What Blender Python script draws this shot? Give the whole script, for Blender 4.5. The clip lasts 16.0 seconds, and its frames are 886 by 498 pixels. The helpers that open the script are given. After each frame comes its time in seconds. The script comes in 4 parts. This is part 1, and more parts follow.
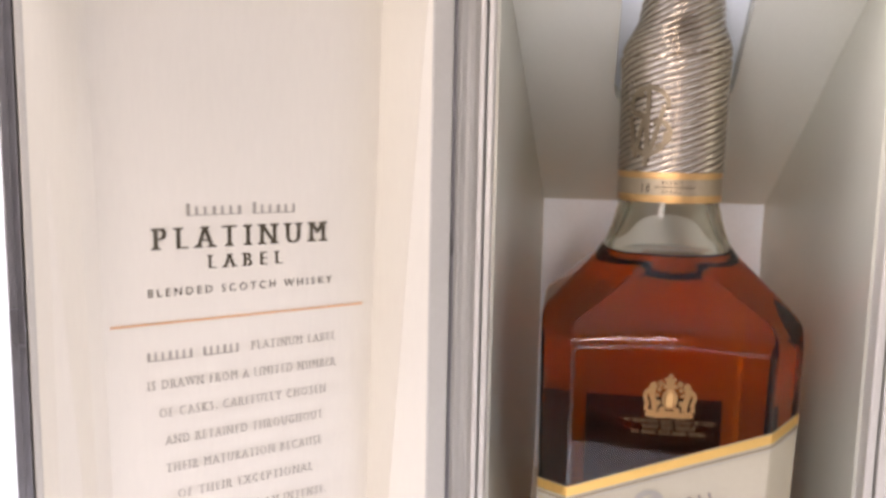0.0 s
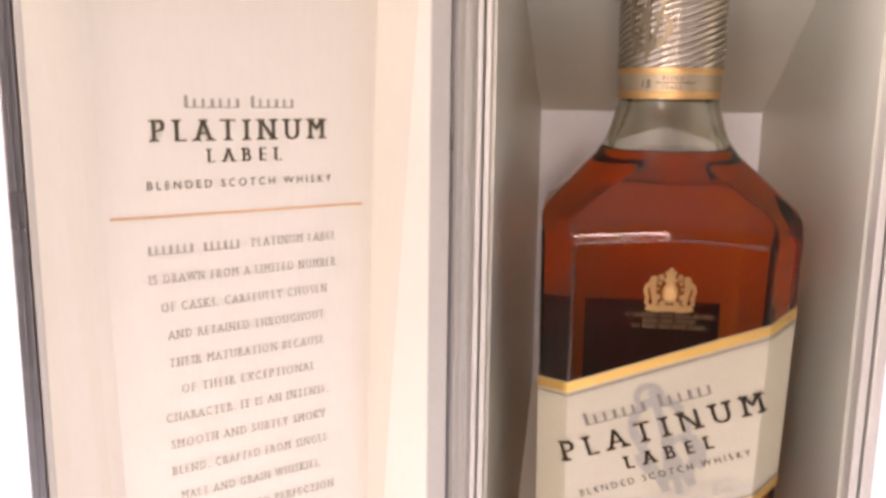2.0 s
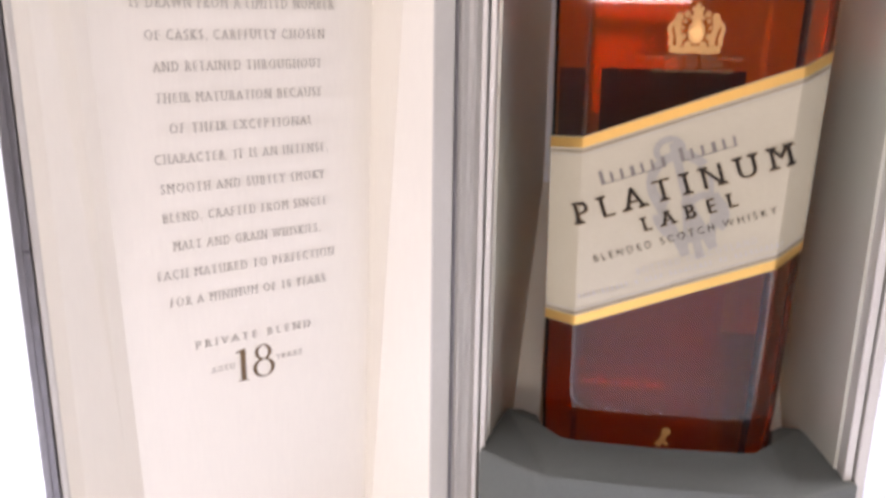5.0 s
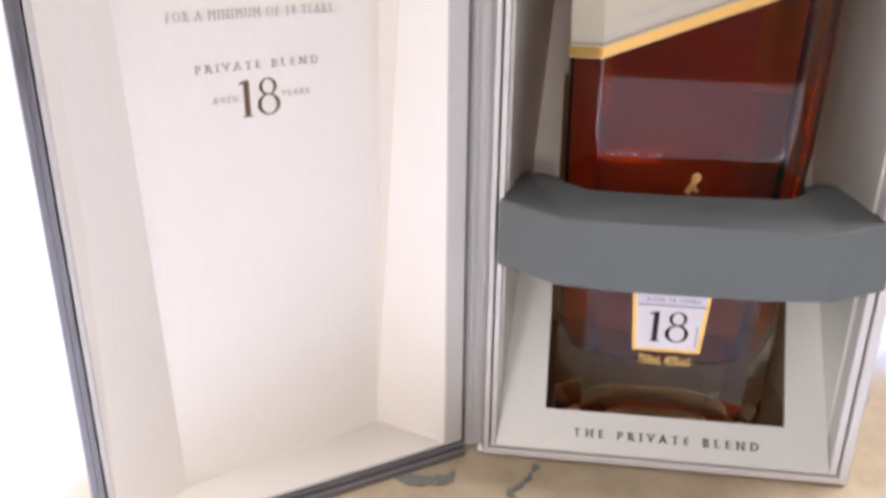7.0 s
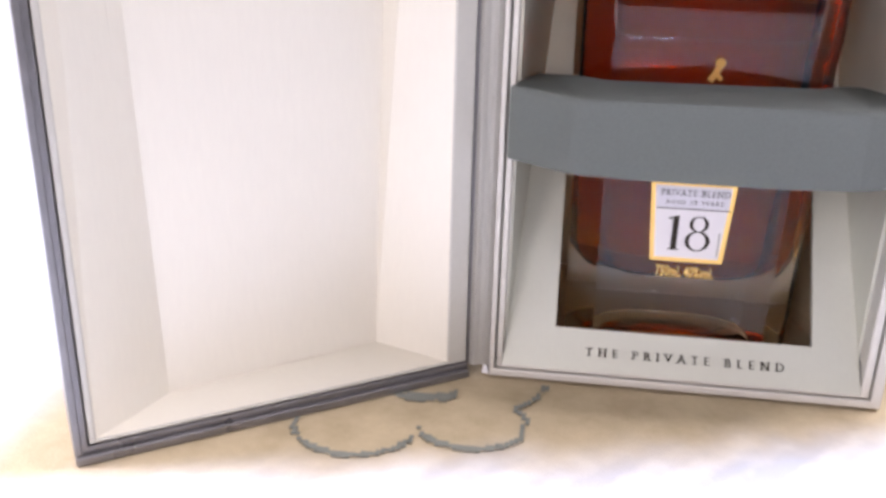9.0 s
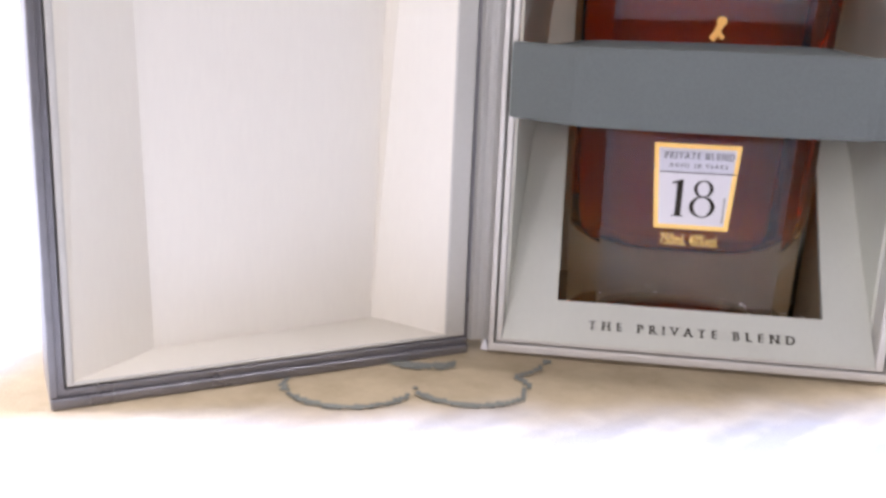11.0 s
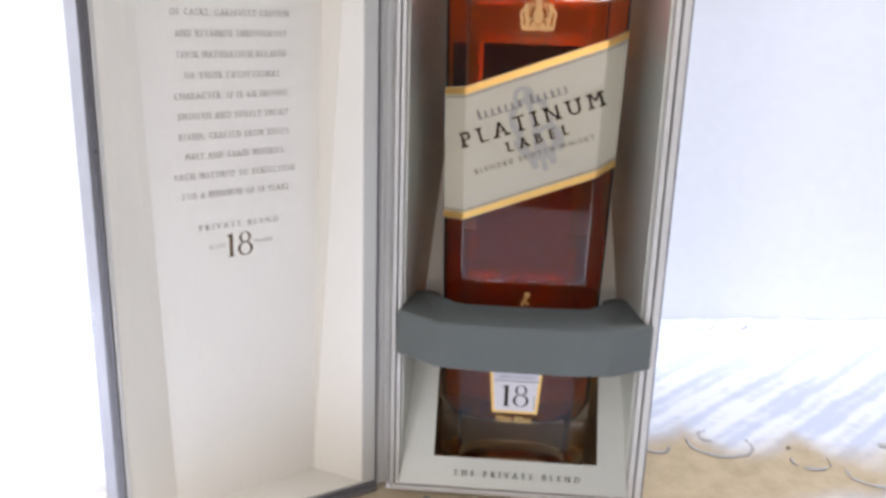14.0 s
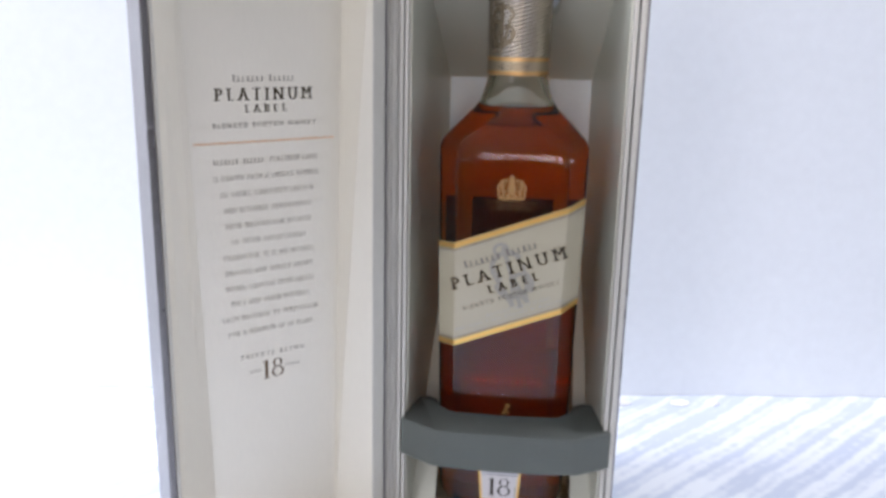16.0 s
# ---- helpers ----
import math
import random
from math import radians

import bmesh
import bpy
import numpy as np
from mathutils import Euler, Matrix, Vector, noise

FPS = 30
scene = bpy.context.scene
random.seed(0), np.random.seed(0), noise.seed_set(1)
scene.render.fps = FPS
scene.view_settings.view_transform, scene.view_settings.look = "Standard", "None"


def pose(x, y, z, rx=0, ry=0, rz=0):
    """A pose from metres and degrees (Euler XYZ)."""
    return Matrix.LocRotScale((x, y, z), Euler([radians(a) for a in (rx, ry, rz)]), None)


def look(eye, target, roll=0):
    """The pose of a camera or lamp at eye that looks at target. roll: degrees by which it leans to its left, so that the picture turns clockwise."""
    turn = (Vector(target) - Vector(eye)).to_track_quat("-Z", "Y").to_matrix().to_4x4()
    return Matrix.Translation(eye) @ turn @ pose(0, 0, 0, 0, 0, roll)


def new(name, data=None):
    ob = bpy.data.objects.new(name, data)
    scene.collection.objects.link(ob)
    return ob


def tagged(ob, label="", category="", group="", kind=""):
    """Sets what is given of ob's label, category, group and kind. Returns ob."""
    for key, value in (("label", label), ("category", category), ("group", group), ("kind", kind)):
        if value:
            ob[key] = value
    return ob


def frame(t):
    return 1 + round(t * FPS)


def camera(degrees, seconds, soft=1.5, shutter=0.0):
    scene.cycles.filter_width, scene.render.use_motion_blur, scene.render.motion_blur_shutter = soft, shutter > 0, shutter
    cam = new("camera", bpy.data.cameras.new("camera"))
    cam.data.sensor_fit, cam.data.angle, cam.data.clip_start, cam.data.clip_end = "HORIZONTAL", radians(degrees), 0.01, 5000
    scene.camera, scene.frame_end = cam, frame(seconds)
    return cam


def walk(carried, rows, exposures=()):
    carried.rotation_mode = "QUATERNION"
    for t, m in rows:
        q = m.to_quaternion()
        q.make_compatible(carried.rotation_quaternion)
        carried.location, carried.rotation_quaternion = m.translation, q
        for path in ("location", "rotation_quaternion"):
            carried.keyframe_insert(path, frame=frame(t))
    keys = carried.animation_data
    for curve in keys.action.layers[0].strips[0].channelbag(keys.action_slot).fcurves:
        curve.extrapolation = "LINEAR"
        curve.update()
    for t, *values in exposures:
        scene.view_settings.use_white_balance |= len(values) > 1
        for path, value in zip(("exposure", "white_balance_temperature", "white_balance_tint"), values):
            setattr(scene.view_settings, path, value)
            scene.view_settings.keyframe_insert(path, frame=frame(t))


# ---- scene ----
cam = camera(54.90, 16.0, 3.3, 0.5)
PATH = [
    (0, (-0.0046, -0.2513, 0.2823), (-0.0409, -0.0062, 0.2488), 1.10),
    (0.5, (-0.0051, -0.2527, 0.2757), (-0.0406, -0.0074, 0.2425), 0.84),
    (1, (-0.0042, -0.2546, 0.2723), (-0.0398, -0.0098, 0.2358), 0.68),
    (1.5, (-0.0054, -0.2545, 0.2686), (-0.0396, -0.0102, 0.2278), 0.72),
    (2, (-0.0073, -0.2538, 0.2641), (-0.0400, -0.0101, 0.2190), 0.74),
    (2.5, (-0.0059, -0.2538, 0.2553), (-0.0399, -0.0104, 0.2094), 0.57),
    (3, (-0.0060, -0.2535, 0.2505), (-0.0394, -0.0112, 0.1989), 0.64),
    (3.2, (-0.0054, -0.2531, 0.2479), (-0.0392, -0.0112, 0.1944), 0.65),
    (5.3, (-0.0078, -0.2480, 0.2046), (-0.0414, -0.0104, 0.1343), 0.83),
    (5.5, (-0.0102, -0.2483, 0.1976), (-0.0418, -0.0108, 0.1263), 0.85),
    (6, (-0.0161, -0.2484, 0.1826), (-0.0428, -0.0118, 0.1062), 0.88),
    (6.5, (-0.0162, -0.2484, 0.1723), (-0.0438, -0.0150, 0.0871), 0.67),
    (7, (-0.0127, -0.2487, 0.1630), (-0.0439, -0.0195, 0.0682), 0.45),
    (7.5, (-0.0121, -0.2507, 0.1473), (-0.0436, -0.0222, 0.0508), 0.50),
    (8, (-0.0117, -0.2492, 0.1374), (-0.0440, -0.0204, 0.0421), 0.78),
    (8.5, (-0.0116, -0.2469, 0.1321), (-0.0449, -0.0176, 0.0382), 1.00),
    (9, (-0.0135, -0.2485, 0.1178), (-0.0456, -0.0153, 0.0336), 1.36),
    (9.5, (-0.0148, -0.2506, 0.1014), (-0.0454, -0.0136, 0.0277), 1.71),
    (9.7, (-0.0149, -0.2510, 0.0957), (-0.0452, -0.0131, 0.0249), 1.84),
    (11.8, (-0.0100, -0.2631, 0.0732), (-0.0425, -0.0203, 0.0233), 2.40),
    (12, (-0.0066, -0.2686, 0.0798), (-0.0389, -0.0259, 0.0290), 2.22),
    (12.3, (0.0017, -0.2798, 0.1031), (-0.0316, -0.0387, 0.0461), 2.03),
    (12.5, (0.0099, -0.2926, 0.1235), (-0.0243, -0.0516, 0.0665), 1.98),
    (12.7, (0.0123, -0.3017, 0.1446), (-0.0194, -0.0609, 0.0855), 2.26),
    (13, (0.0178, -0.3185, 0.1677), (-0.0116, -0.0781, 0.1055), 2.13),
    (13.5, (0.0175, -0.3435, 0.1936), (-0.0038, -0.1042, 0.1242), 2.08),
    (14, (0.0136, -0.3636, 0.2113), (-0.0020, -0.1237, 0.1426), 1.79),
    (14.5, (0.0203, -0.3780, 0.2294), (0.0010, -0.1378, 0.1628), 1.54),
    (15, (0.0235, -0.3934, 0.2468), (0.0029, -0.1524, 0.1835), 1.39),
    (15.5, (0.0280, -0.4097, 0.2666), (0.0057, -0.1686, 0.2044), 1.36),
    (16, (0.0325, -0.4302, 0.2851), (0.0093, -0.1892, 0.2227), 1.28),
]
EXPOSURES = [
    (0.0, -1.04, 7800, 29), (1.2, -1.06, 8300, 32), (2.2, -0.94, 8600, 36), (3.0, -0.94, 8400, 35), (6.0, -1.13, 7280, 30), (9.0, -1.05, 7080, 29),
    (12.0, -1.22, 6850, 27), (13.0, -1.11, 6850, 24), (13.6, -1.29, 6800, 22), (14.0, -1.40, 6900, 22), (15.0, -1.58, 7000, 22), (16.0, -1.68, 6800, 20),
]
walk(cam, [(t, look(eye, target, roll)) for t, eye, target, roll in PATH], EXPOSURES)

# ---- world and light ----
world = bpy.data.worlds.new("daylight")
scene.world = world
world.use_nodes = True
wn = world.node_tree.nodes
sky = wn.new("ShaderNodeTexSky")
sky.sky_type, sky.sun_disc = "NISHITA", False
sky.sun_elevation, sky.sun_rotation = radians(40), radians(250)
wn["Background"].inputs["Strength"].default_value = 0.12
world.node_tree.links.new(sky.outputs[0], wn["Background"].inputs["Color"])

ROOM = radians(6.7)          # the room stands a little askew to the box


def room(x, y, z):
    """From the room's own axes, in metres, to the world."""
    return Vector((x * math.cos(ROOM) - y * math.sin(ROOM), x * math.sin(ROOM) + y * math.cos(ROOM), z))


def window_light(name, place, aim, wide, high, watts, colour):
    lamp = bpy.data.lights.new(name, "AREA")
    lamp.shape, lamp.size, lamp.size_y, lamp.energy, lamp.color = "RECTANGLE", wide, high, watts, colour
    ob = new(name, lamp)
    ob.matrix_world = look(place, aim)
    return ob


window_light("window_light_side", room(-1.58, -0.10, 0.80), room(0.0, -0.14, 0.10), 0.42, 1.20, 150, (0.83, 0.915, 1.0))
# unseen overhead lamp, added to brighten the cloth right of the box
window_light("overhead_fill", room(0.58, 0.05, 1.79), room(0.58, 0.0499, 0.0), 0.72, 0.28, 54, (0.84, 0.92, 1.0))
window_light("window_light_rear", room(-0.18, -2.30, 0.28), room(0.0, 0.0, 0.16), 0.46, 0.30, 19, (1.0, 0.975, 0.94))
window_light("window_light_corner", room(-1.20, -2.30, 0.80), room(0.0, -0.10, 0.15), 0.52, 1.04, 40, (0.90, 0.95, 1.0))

# ---- materials ----


def material(name):
    m = bpy.data.materials.new(name)
    m.use_nodes = True
    nt = m.node_tree
    return m, nt, nt.nodes["Principled BSDF"]


def node(nt, kind, **values):
    n = nt.nodes.new(kind)
    for key, value in values.items():
        n.inputs[key.replace("_", " ")].default_value = value
    return n


def surface(name, colour, rough=0.5, metal=0.0, vary=0.06, scale=40.0, fine=600.0, bump=0.1, spread=0.06, stretch=(1, 1, 1), coat=0.0, gloss=0.5):
    """A plain stuff with blotches at one scale and grain at another."""
    m, nt, b = material(name)
    link = nt.links.new
    co = nt.nodes.new("ShaderNodeTexCoord")
    mp = nt.nodes.new("ShaderNodeMapping")
    mp.inputs["Scale"].default_value = stretch
    link(co.outputs["Object"], mp.inputs[0])
    big = node(nt, "ShaderNodeTexNoise", Scale=scale, Detail=4.0)
    small = node(nt, "ShaderNodeTexNoise", Scale=fine, Detail=3.0)
    link(mp.outputs[0], big.inputs["Vector"])
    link(mp.outputs[0], small.inputs["Vector"])
    add = nt.nodes.new("ShaderNodeMath")
    add.operation = "ADD"
    link(big.outputs[0], add.inputs[0])
    link(small.outputs[0], add.inputs[1])
    ramp = nt.nodes.new("ShaderNodeMapRange")
    ramp.inputs["From Min"].default_value, ramp.inputs["From Max"].default_value = 0.6, 1.4
    ramp.inputs["To Min"].default_value, ramp.inputs["To Max"].default_value = 1 - vary, 1 + vary
    link(add.outputs[0], ramp.inputs[0])
    mul = nt.nodes.new("ShaderNodeVectorMath")
    mul.operation = "SCALE"
    mul.inputs[0].default_value = colour
    link(ramp.outputs[0], mul.inputs["Scale"])
    link(mul.outputs[0], b.inputs["Base Color"])
    rr = nt.nodes.new("ShaderNodeMapRange")
    rr.inputs["From Min"].default_value, rr.inputs["From Max"].default_value = 0.3, 0.7
    rr.inputs["To Min"].default_value, rr.inputs["To Max"].default_value = rough - spread, rough + spread
    link(big.outputs[0], rr.inputs[0])
    link(rr.outputs[0], b.inputs["Roughness"])
    b.inputs["Metallic"].default_value = metal
    b.inputs["Coat Weight"].default_value = coat
    b.inputs["Specular IOR Level"].default_value = gloss
    bp = node(nt, "ShaderNodeBump", Strength=bump, Distance=0.0004)
    link(small.outputs[0], bp.inputs["Height"])
    link(bp.outputs[0], b.inputs["Normal"])
    return m


def woven_paper(name, colour, rough, metal=0.0, gloss=0.5):
    """Pearly lining paper with a fine laid weave."""
    m, nt, b = material(name)
    link = nt.links.new
    co = nt.nodes.new("ShaderNodeTexCoord")
    mp = nt.nodes.new("ShaderNodeMapping")
    mp.inputs["Scale"].default_value = (900, 900, 160)
    link(co.outputs["Object"], mp.inputs[0])
    laid = node(nt, "ShaderNodeTexNoise", Scale=1.0, Detail=3.0)
    link(mp.outputs[0], laid.inputs["Vector"])
    blot = node(nt, "ShaderNodeTexNoise", Scale=22.0, Detail=5.0)
    link(co.outputs["Object"], blot.inputs["Vector"])
    ramp = nt.nodes.new("ShaderNodeMapRange")
    ramp.inputs["From Min"].default_value, ramp.inputs["From Max"].default_value = 0.3, 0.7
    ramp.inputs["To Min"].default_value, ramp.inputs["To Max"].default_value = 0.975, 1.02
    blend = nt.nodes.new("ShaderNodeMath")
    blend.operation = "MULTIPLY_ADD"
    blend.inputs[1].default_value = 0.55
    half = nt.nodes.new("ShaderNodeMath")
    half.operation = "MULTIPLY"
    half.inputs[1].default_value = 0.45
    link(blot.outputs[0], half.inputs[0])
    link(laid.outputs[0], blend.inputs[0])
    link(half.outputs[0], blend.inputs[2])
    link(blend.outputs[0], ramp.inputs[0])
    mul = nt.nodes.new("ShaderNodeVectorMath")
    mul.operation = "SCALE"
    mul.inputs[0].default_value = colour
    link(ramp.outputs[0], mul.inputs["Scale"])
    link(mul.outputs[0], b.inputs["Base Color"])
    b.inputs["Roughness"].default_value = rough
    b.inputs["Metallic"].default_value = metal
    b.inputs["Specular IOR Level"].default_value = gloss
    bp = node(nt, "ShaderNodeBump", Strength=0.12, Distance=0.0003)
    link(laid.outputs[0], bp.inputs["Height"])
    link(bp.outputs[0], b.inputs["Normal"])
    return m


def glassy(name, colour, ior, rough=0.0):
    m = bpy.data.materials.new(name)
    m.use_nodes = True
    nt = m.node_tree
    nt.nodes.remove(nt.nodes["Principled BSDF"])
    g = node(nt, "ShaderNodeBsdfGlass", Color=(*colour, 1), IOR=ior, Roughness=rough)
    nt.links.new(g.outputs[0], nt.nodes["Material Output"].inputs["Surface"])
    return m


PAPER = woven_paper("pearl_paper", (0.76, 0.725, 0.63), 0.40, 0.18, gloss=0.9)
LINING = woven_paper("lining_paper", (0.598, 0.608, 0.528), 0.40, 0.30, gloss=0.9)
LIP = surface("lip_paper", (0.57, 0.555, 0.51), 0.38, metal=0.15, vary=0.04)
RIM = surface("rim_paper", (0.50, 0.49, 0.44), 0.40, metal=0.2, vary=0.04)
BOARD_EDGE = surface("board_edge", (0.77, 0.86, 0.915), 0.5, vary=0.04)
COVER = surface("cover_paper", (0.21, 0.203, 0.21), 0.31, metal=0.65, vary=0.12, fine=240, bump=0.7)
FOAM = surface("foam", (0.112, 0.127, 0.117), 0.85, vary=0.10, scale=45, fine=1300, bump=0.35)
INK = surface("ink", (0.030, 0.025, 0.019), 0.6, vary=0.10, gloss=0.12)
DOOR_INK = surface("brown_ink", (0.085, 0.072, 0.046), 0.5, vary=0.10, gloss=0.4)
PALE_INK = surface("pale_ink", (0.355, 0.33, 0.28), 0.55, vary=0.10, gloss=0.3)
COPPER = surface("copper_foil", (0.85, 0.48, 0.24), 0.35, metal=0.6, vary=0.08)
GOLD = surface("gold_foil", (0.80, 0.49, 0.15), 0.30, metal=0.9, vary=0.05, scale=60, bump=0.03, spread=0.015)
BRONZE = surface("bronze_line", (0.16, 0.105, 0.055), 0.4, metal=0.5, vary=0.1)
LABEL = surface("label_paper", (0.45, 0.408, 0.300), 0.26, vary=0.03, fine=900, bump=0.0, spread=0.0, gloss=1.0)
NECK_GOLD = surface("copper_gold", (0.66, 0.40, 0.17), 0.36, metal=0.85, vary=0.10)
DIM_GOLD = surface("thin_gold_print", (0.18, 0.11, 0.05), 0.45, metal=0.6, vary=0.10)
LABEL_WHITE = surface("plate_paper", (0.66, 0.64, 0.65), 0.38, vary=0.03)
PALE_GREY = surface("monogram_print", (0.300, 0.287, 0.245), 0.45, vary=0.08)
HEADER = surface("lavender_print", (0.57, 0.565, 0.61), 0.40, vary=0.03)
BRAND_INK = surface("thin_ink", (0.19, 0.175, 0.155), 0.5, vary=0.08, gloss=0.3)
GREY_PRINT = surface("grey_print", (0.36, 0.35, 0.33), 0.40, vary=0.05)
FOIL = surface("capsule_foil", (0.50, 0.44, 0.36), 0.22, metal=0.92, vary=0.08, scale=50, bump=0.08)
# darker foil: the shade between the capsule's ridges, put into the colour
GROOVE_SHADE = surface("capsule_groove_shade", (0.17, 0.125, 0.085), 0.38, metal=0.8, vary=0.1)
FOIL_MATT = surface("capsule_relief", (0.43, 0.35, 0.24), 0.38, metal=0.8, vary=0.08)
BACK_PAPER = surface("back_label_paper", (0.38, 0.34, 0.29), 0.7, vary=0.08)
BACK_LABEL = surface("back_label", (0.05, 0.04, 0.03), 0.6, vary=0.1)
GLASS = glassy("clear_glass", (0.962, 0.966, 0.930), 1.47)
WHISKY = glassy("amber_spirit", (0.89, 0.415, 0.085), 0.93, 0.12)
WALL = surface("wall_paint", (0.80, 0.845, 0.89), 0.7, vary=0.03, scale=3, fine=120, bump=0.15)
GREY_WALL = surface("grey_wall_paint", (0.22, 0.215, 0.21), 0.7, vary=0.06, scale=3, fine=120, bump=0.15)
STONE_WALL = surface("stone_wall_paint", (0.56, 0.55, 0.545), 0.7, vary=0.03, scale=3, fine=120, bump=0.15)
CEILING = surface("ceiling_paint", (0.62, 0.62, 0.61), 0.8, vary=0.02, scale=3, fine=80)
FLOOR = surface("floor_tiles", (0.11, 0.105, 0.10), 0.45, vary=0.10, scale=4, fine=60)
WOOD = surface("table_wood", (0.24, 0.14, 0.08), 0.4, vary=0.2, scale=8, fine=90, stretch=(8, 1, 1))
THREAD = surface("grey_thread", (0.225, 0.235, 0.205), 0.95, vary=0.2, fine=2500, bump=0.5)
PALE_THREAD = surface("pale_thread", (0.46, 0.46, 0.45), 0.95, vary=0.15, fine=2500, bump=0.4)
CRUMB = surface("crumb", (0.20, 0.14, 0.05), 0.8, vary=0.2)
RAW_BOARD = surface("raw_board", (0.47, 0.38, 0.245), 0.8, vary=0.15, scale=60, fine=900, bump=0.3)
FLECK = surface("white_scrap", (0.82, 0.82, 0.84), 0.6)


def cloth_material():
    m, nt, b = material("tablecloth")
    link = nt.links.new
    co = nt.nodes.new("ShaderNodeTexCoord")
    sep = nt.nodes.new("ShaderNodeSeparateXYZ")
    link(co.outputs["Object"], sep.inputs[0])

    def math_node(op, a, b2):
        n = nt.nodes.new("ShaderNodeMath")
        n.operation = op
        for k, v in enumerate((a, b2)):
            if hasattr(v, "links"):
                link(v, n.inputs[k])
            elif v is not None:
                n.inputs[k].default_value = v
        return n.outputs[0]

    x, y = sep.outputs[0], sep.outputs[1]
    rough_edge = node(nt, "ShaderNodeTexNoise", Scale=28.0, Detail=3.0)
    link(co.outputs["Object"], rough_edge.inputs["Vector"])
    # scalloped border between the sand ground and the striped field
    lobes = math_node("ABSOLUTE", math_node("SINE", math_node("MULTIPLY", x, 52.0), None), None)
    edge = math_node("ADD", y, math_node("MULTIPLY", lobes, 0.022))
    edge = math_node("ADD", math_node("ADD", edge, 0.032), math_node("MULTIPLY", rough_edge.outputs[0], 0.03))
    edge = math_node("MAXIMUM", edge, math_node("SUBTRACT", math_node("MULTIPLY", rough_edge.outputs[0], 0.03), math_node("ADD", x, 0.055)))
    front = math_node("SUBTRACT", math_node("MULTIPLY", x, 0.3), y)
    front = math_node("ADD", math_node("ADD", front, 0.058), math_node("MULTIPLY", rough_edge.outputs[0], 0.03))
    edge = math_node("MAXIMUM", edge, front)
    field = nt.nodes.new("ShaderNodeMapRange")
    field.interpolation_type = "SMOOTHSTEP"
    field.inputs["From Min"].default_value, field.inputs["From Max"].default_value = 0.106, 0.140
    link(edge, field.inputs[0])
    # slanting stripes in the field
    across = math_node("SUBTRACT", math_node("MULTIPLY", x, 0.74), math_node("MULTIPLY", y, 0.67))
    sway = node(nt, "ShaderNodeTexNoise", Scale=22.0, Detail=4.0)
    link(co.outputs["Object"], sway.inputs["Vector"])
    across = math_node("ADD", across, math_node("MULTIPLY", sway.outputs[0], 0.007))
    broad = math_node("SINE", math_node("MULTIPLY", across, 255.0), None)
    fine = math_node("SINE", math_node("MULTIPLY", across, 690.0), None)
    weave = node(nt, "ShaderNodeTexNoise", Scale=160.0, Detail=4.0)
    link(co.outputs["Object"], weave.inputs["Vector"])
    st = math_node("ADD", math_node("MULTIPLY", broad, 0.35), math_node("MULTIPLY", fine, 0.22))
    st = math_node("ADD", st, weave.outputs[0])
    stripe = nt.nodes.new("ShaderNodeMapRange")
    stripe.inputs["From Min"].default_value, stripe.inputs["From Max"].default_value = 0.2, 0.9
    worn = node(nt, "ShaderNodeTexNoise", Scale=14.0, Detail=5.0, Roughness=0.65)
    link(co.outputs["Object"], worn.inputs["Vector"])
    st = math_node("ADD", st, math_node("MULTIPLY", math_node("SUBTRACT", worn.outputs[0], 0.5), 2.2))
    link(st, stripe.inputs[0])
    blue = nt.nodes.new("ShaderNodeMix")
    blue.data_type = "RGBA"
    blue.inputs[6].default_value, blue.inputs[7].default_value = (0.56, 0.62, 0.73, 1), (0.78, 0.82, 0.87, 1)
    link(stripe.outputs[0], blue.inputs[0])
    sand = nt.nodes.new("ShaderNodeMix")
    sand.data_type = "RGBA"
    sand.inputs[6].default_value, sand.inputs[7].default_value = (0.30, 0.228, 0.13, 1), (0.69, 0.565, 0.375, 1)
    blot = node(nt, "ShaderNodeTexNoise", Scale=75.0, Detail=8.0, Roughness=0.72)
    link(co.outputs["Object"], blot.inputs["Vector"])
    link(blot.outputs[0], sand.inputs[0])
    both = nt.nodes.new("ShaderNodeMix")
    both.data_type = "RGBA"
    link(field.outputs[0], both.inputs[0])
    link(sand.outputs[2], both.inputs[6])
    link(blue.outputs[2], both.inputs[7])
    link(both.outputs[2], b.inputs["Base Color"])
    b.inputs["Roughness"].default_value = 0.9
    thread = node(nt, "ShaderNodeTexNoise", Scale=1400.0, Detail=3.0)
    link(co.outputs["Object"], thread.inputs["Vector"])
    bp = node(nt, "ShaderNodeBump", Strength=0.4, Distance=0.0005)
    link(thread.outputs[0], bp.inputs["Height"])
    link(bp.outputs[0], b.inputs["Normal"])
    return m


CLOTH = cloth_material()

# ---- building helpers: the plan below is in decimetres ----
U = 0.1


def part(name, bm, mat, parent=None, label="", smooth=False, normals=True):
    if normals:
        bmesh.ops.recalc_face_normals(bm, faces=bm.faces)
    bm.transform(Matrix.Scale(U, 4))
    mesh = bpy.data.meshes.new(name)
    if smooth:
        for f in bm.faces:
            f.smooth = True
    bm.to_mesh(mesh)
    bm.free()
    if smooth:
        mesh.set_sharp_from_angle(angle=radians(32))
    mesh.materials.append(mat)
    ob = new(name, mesh)
    if parent:
        ob.parent = parent
        ob.matrix_parent_inverse = Matrix.Translation(-parent.location)
        if parent.parent:
            ob.matrix_parent_inverse = Matrix.Identity(4)
    return tagged(ob, label)


def thing(name, base, label, category, group=""):
    ob = new(name)
    ob.empty_display_size = 0.02
    ob.location = Vector(base) * U
    return tagged(ob, label, category, group)


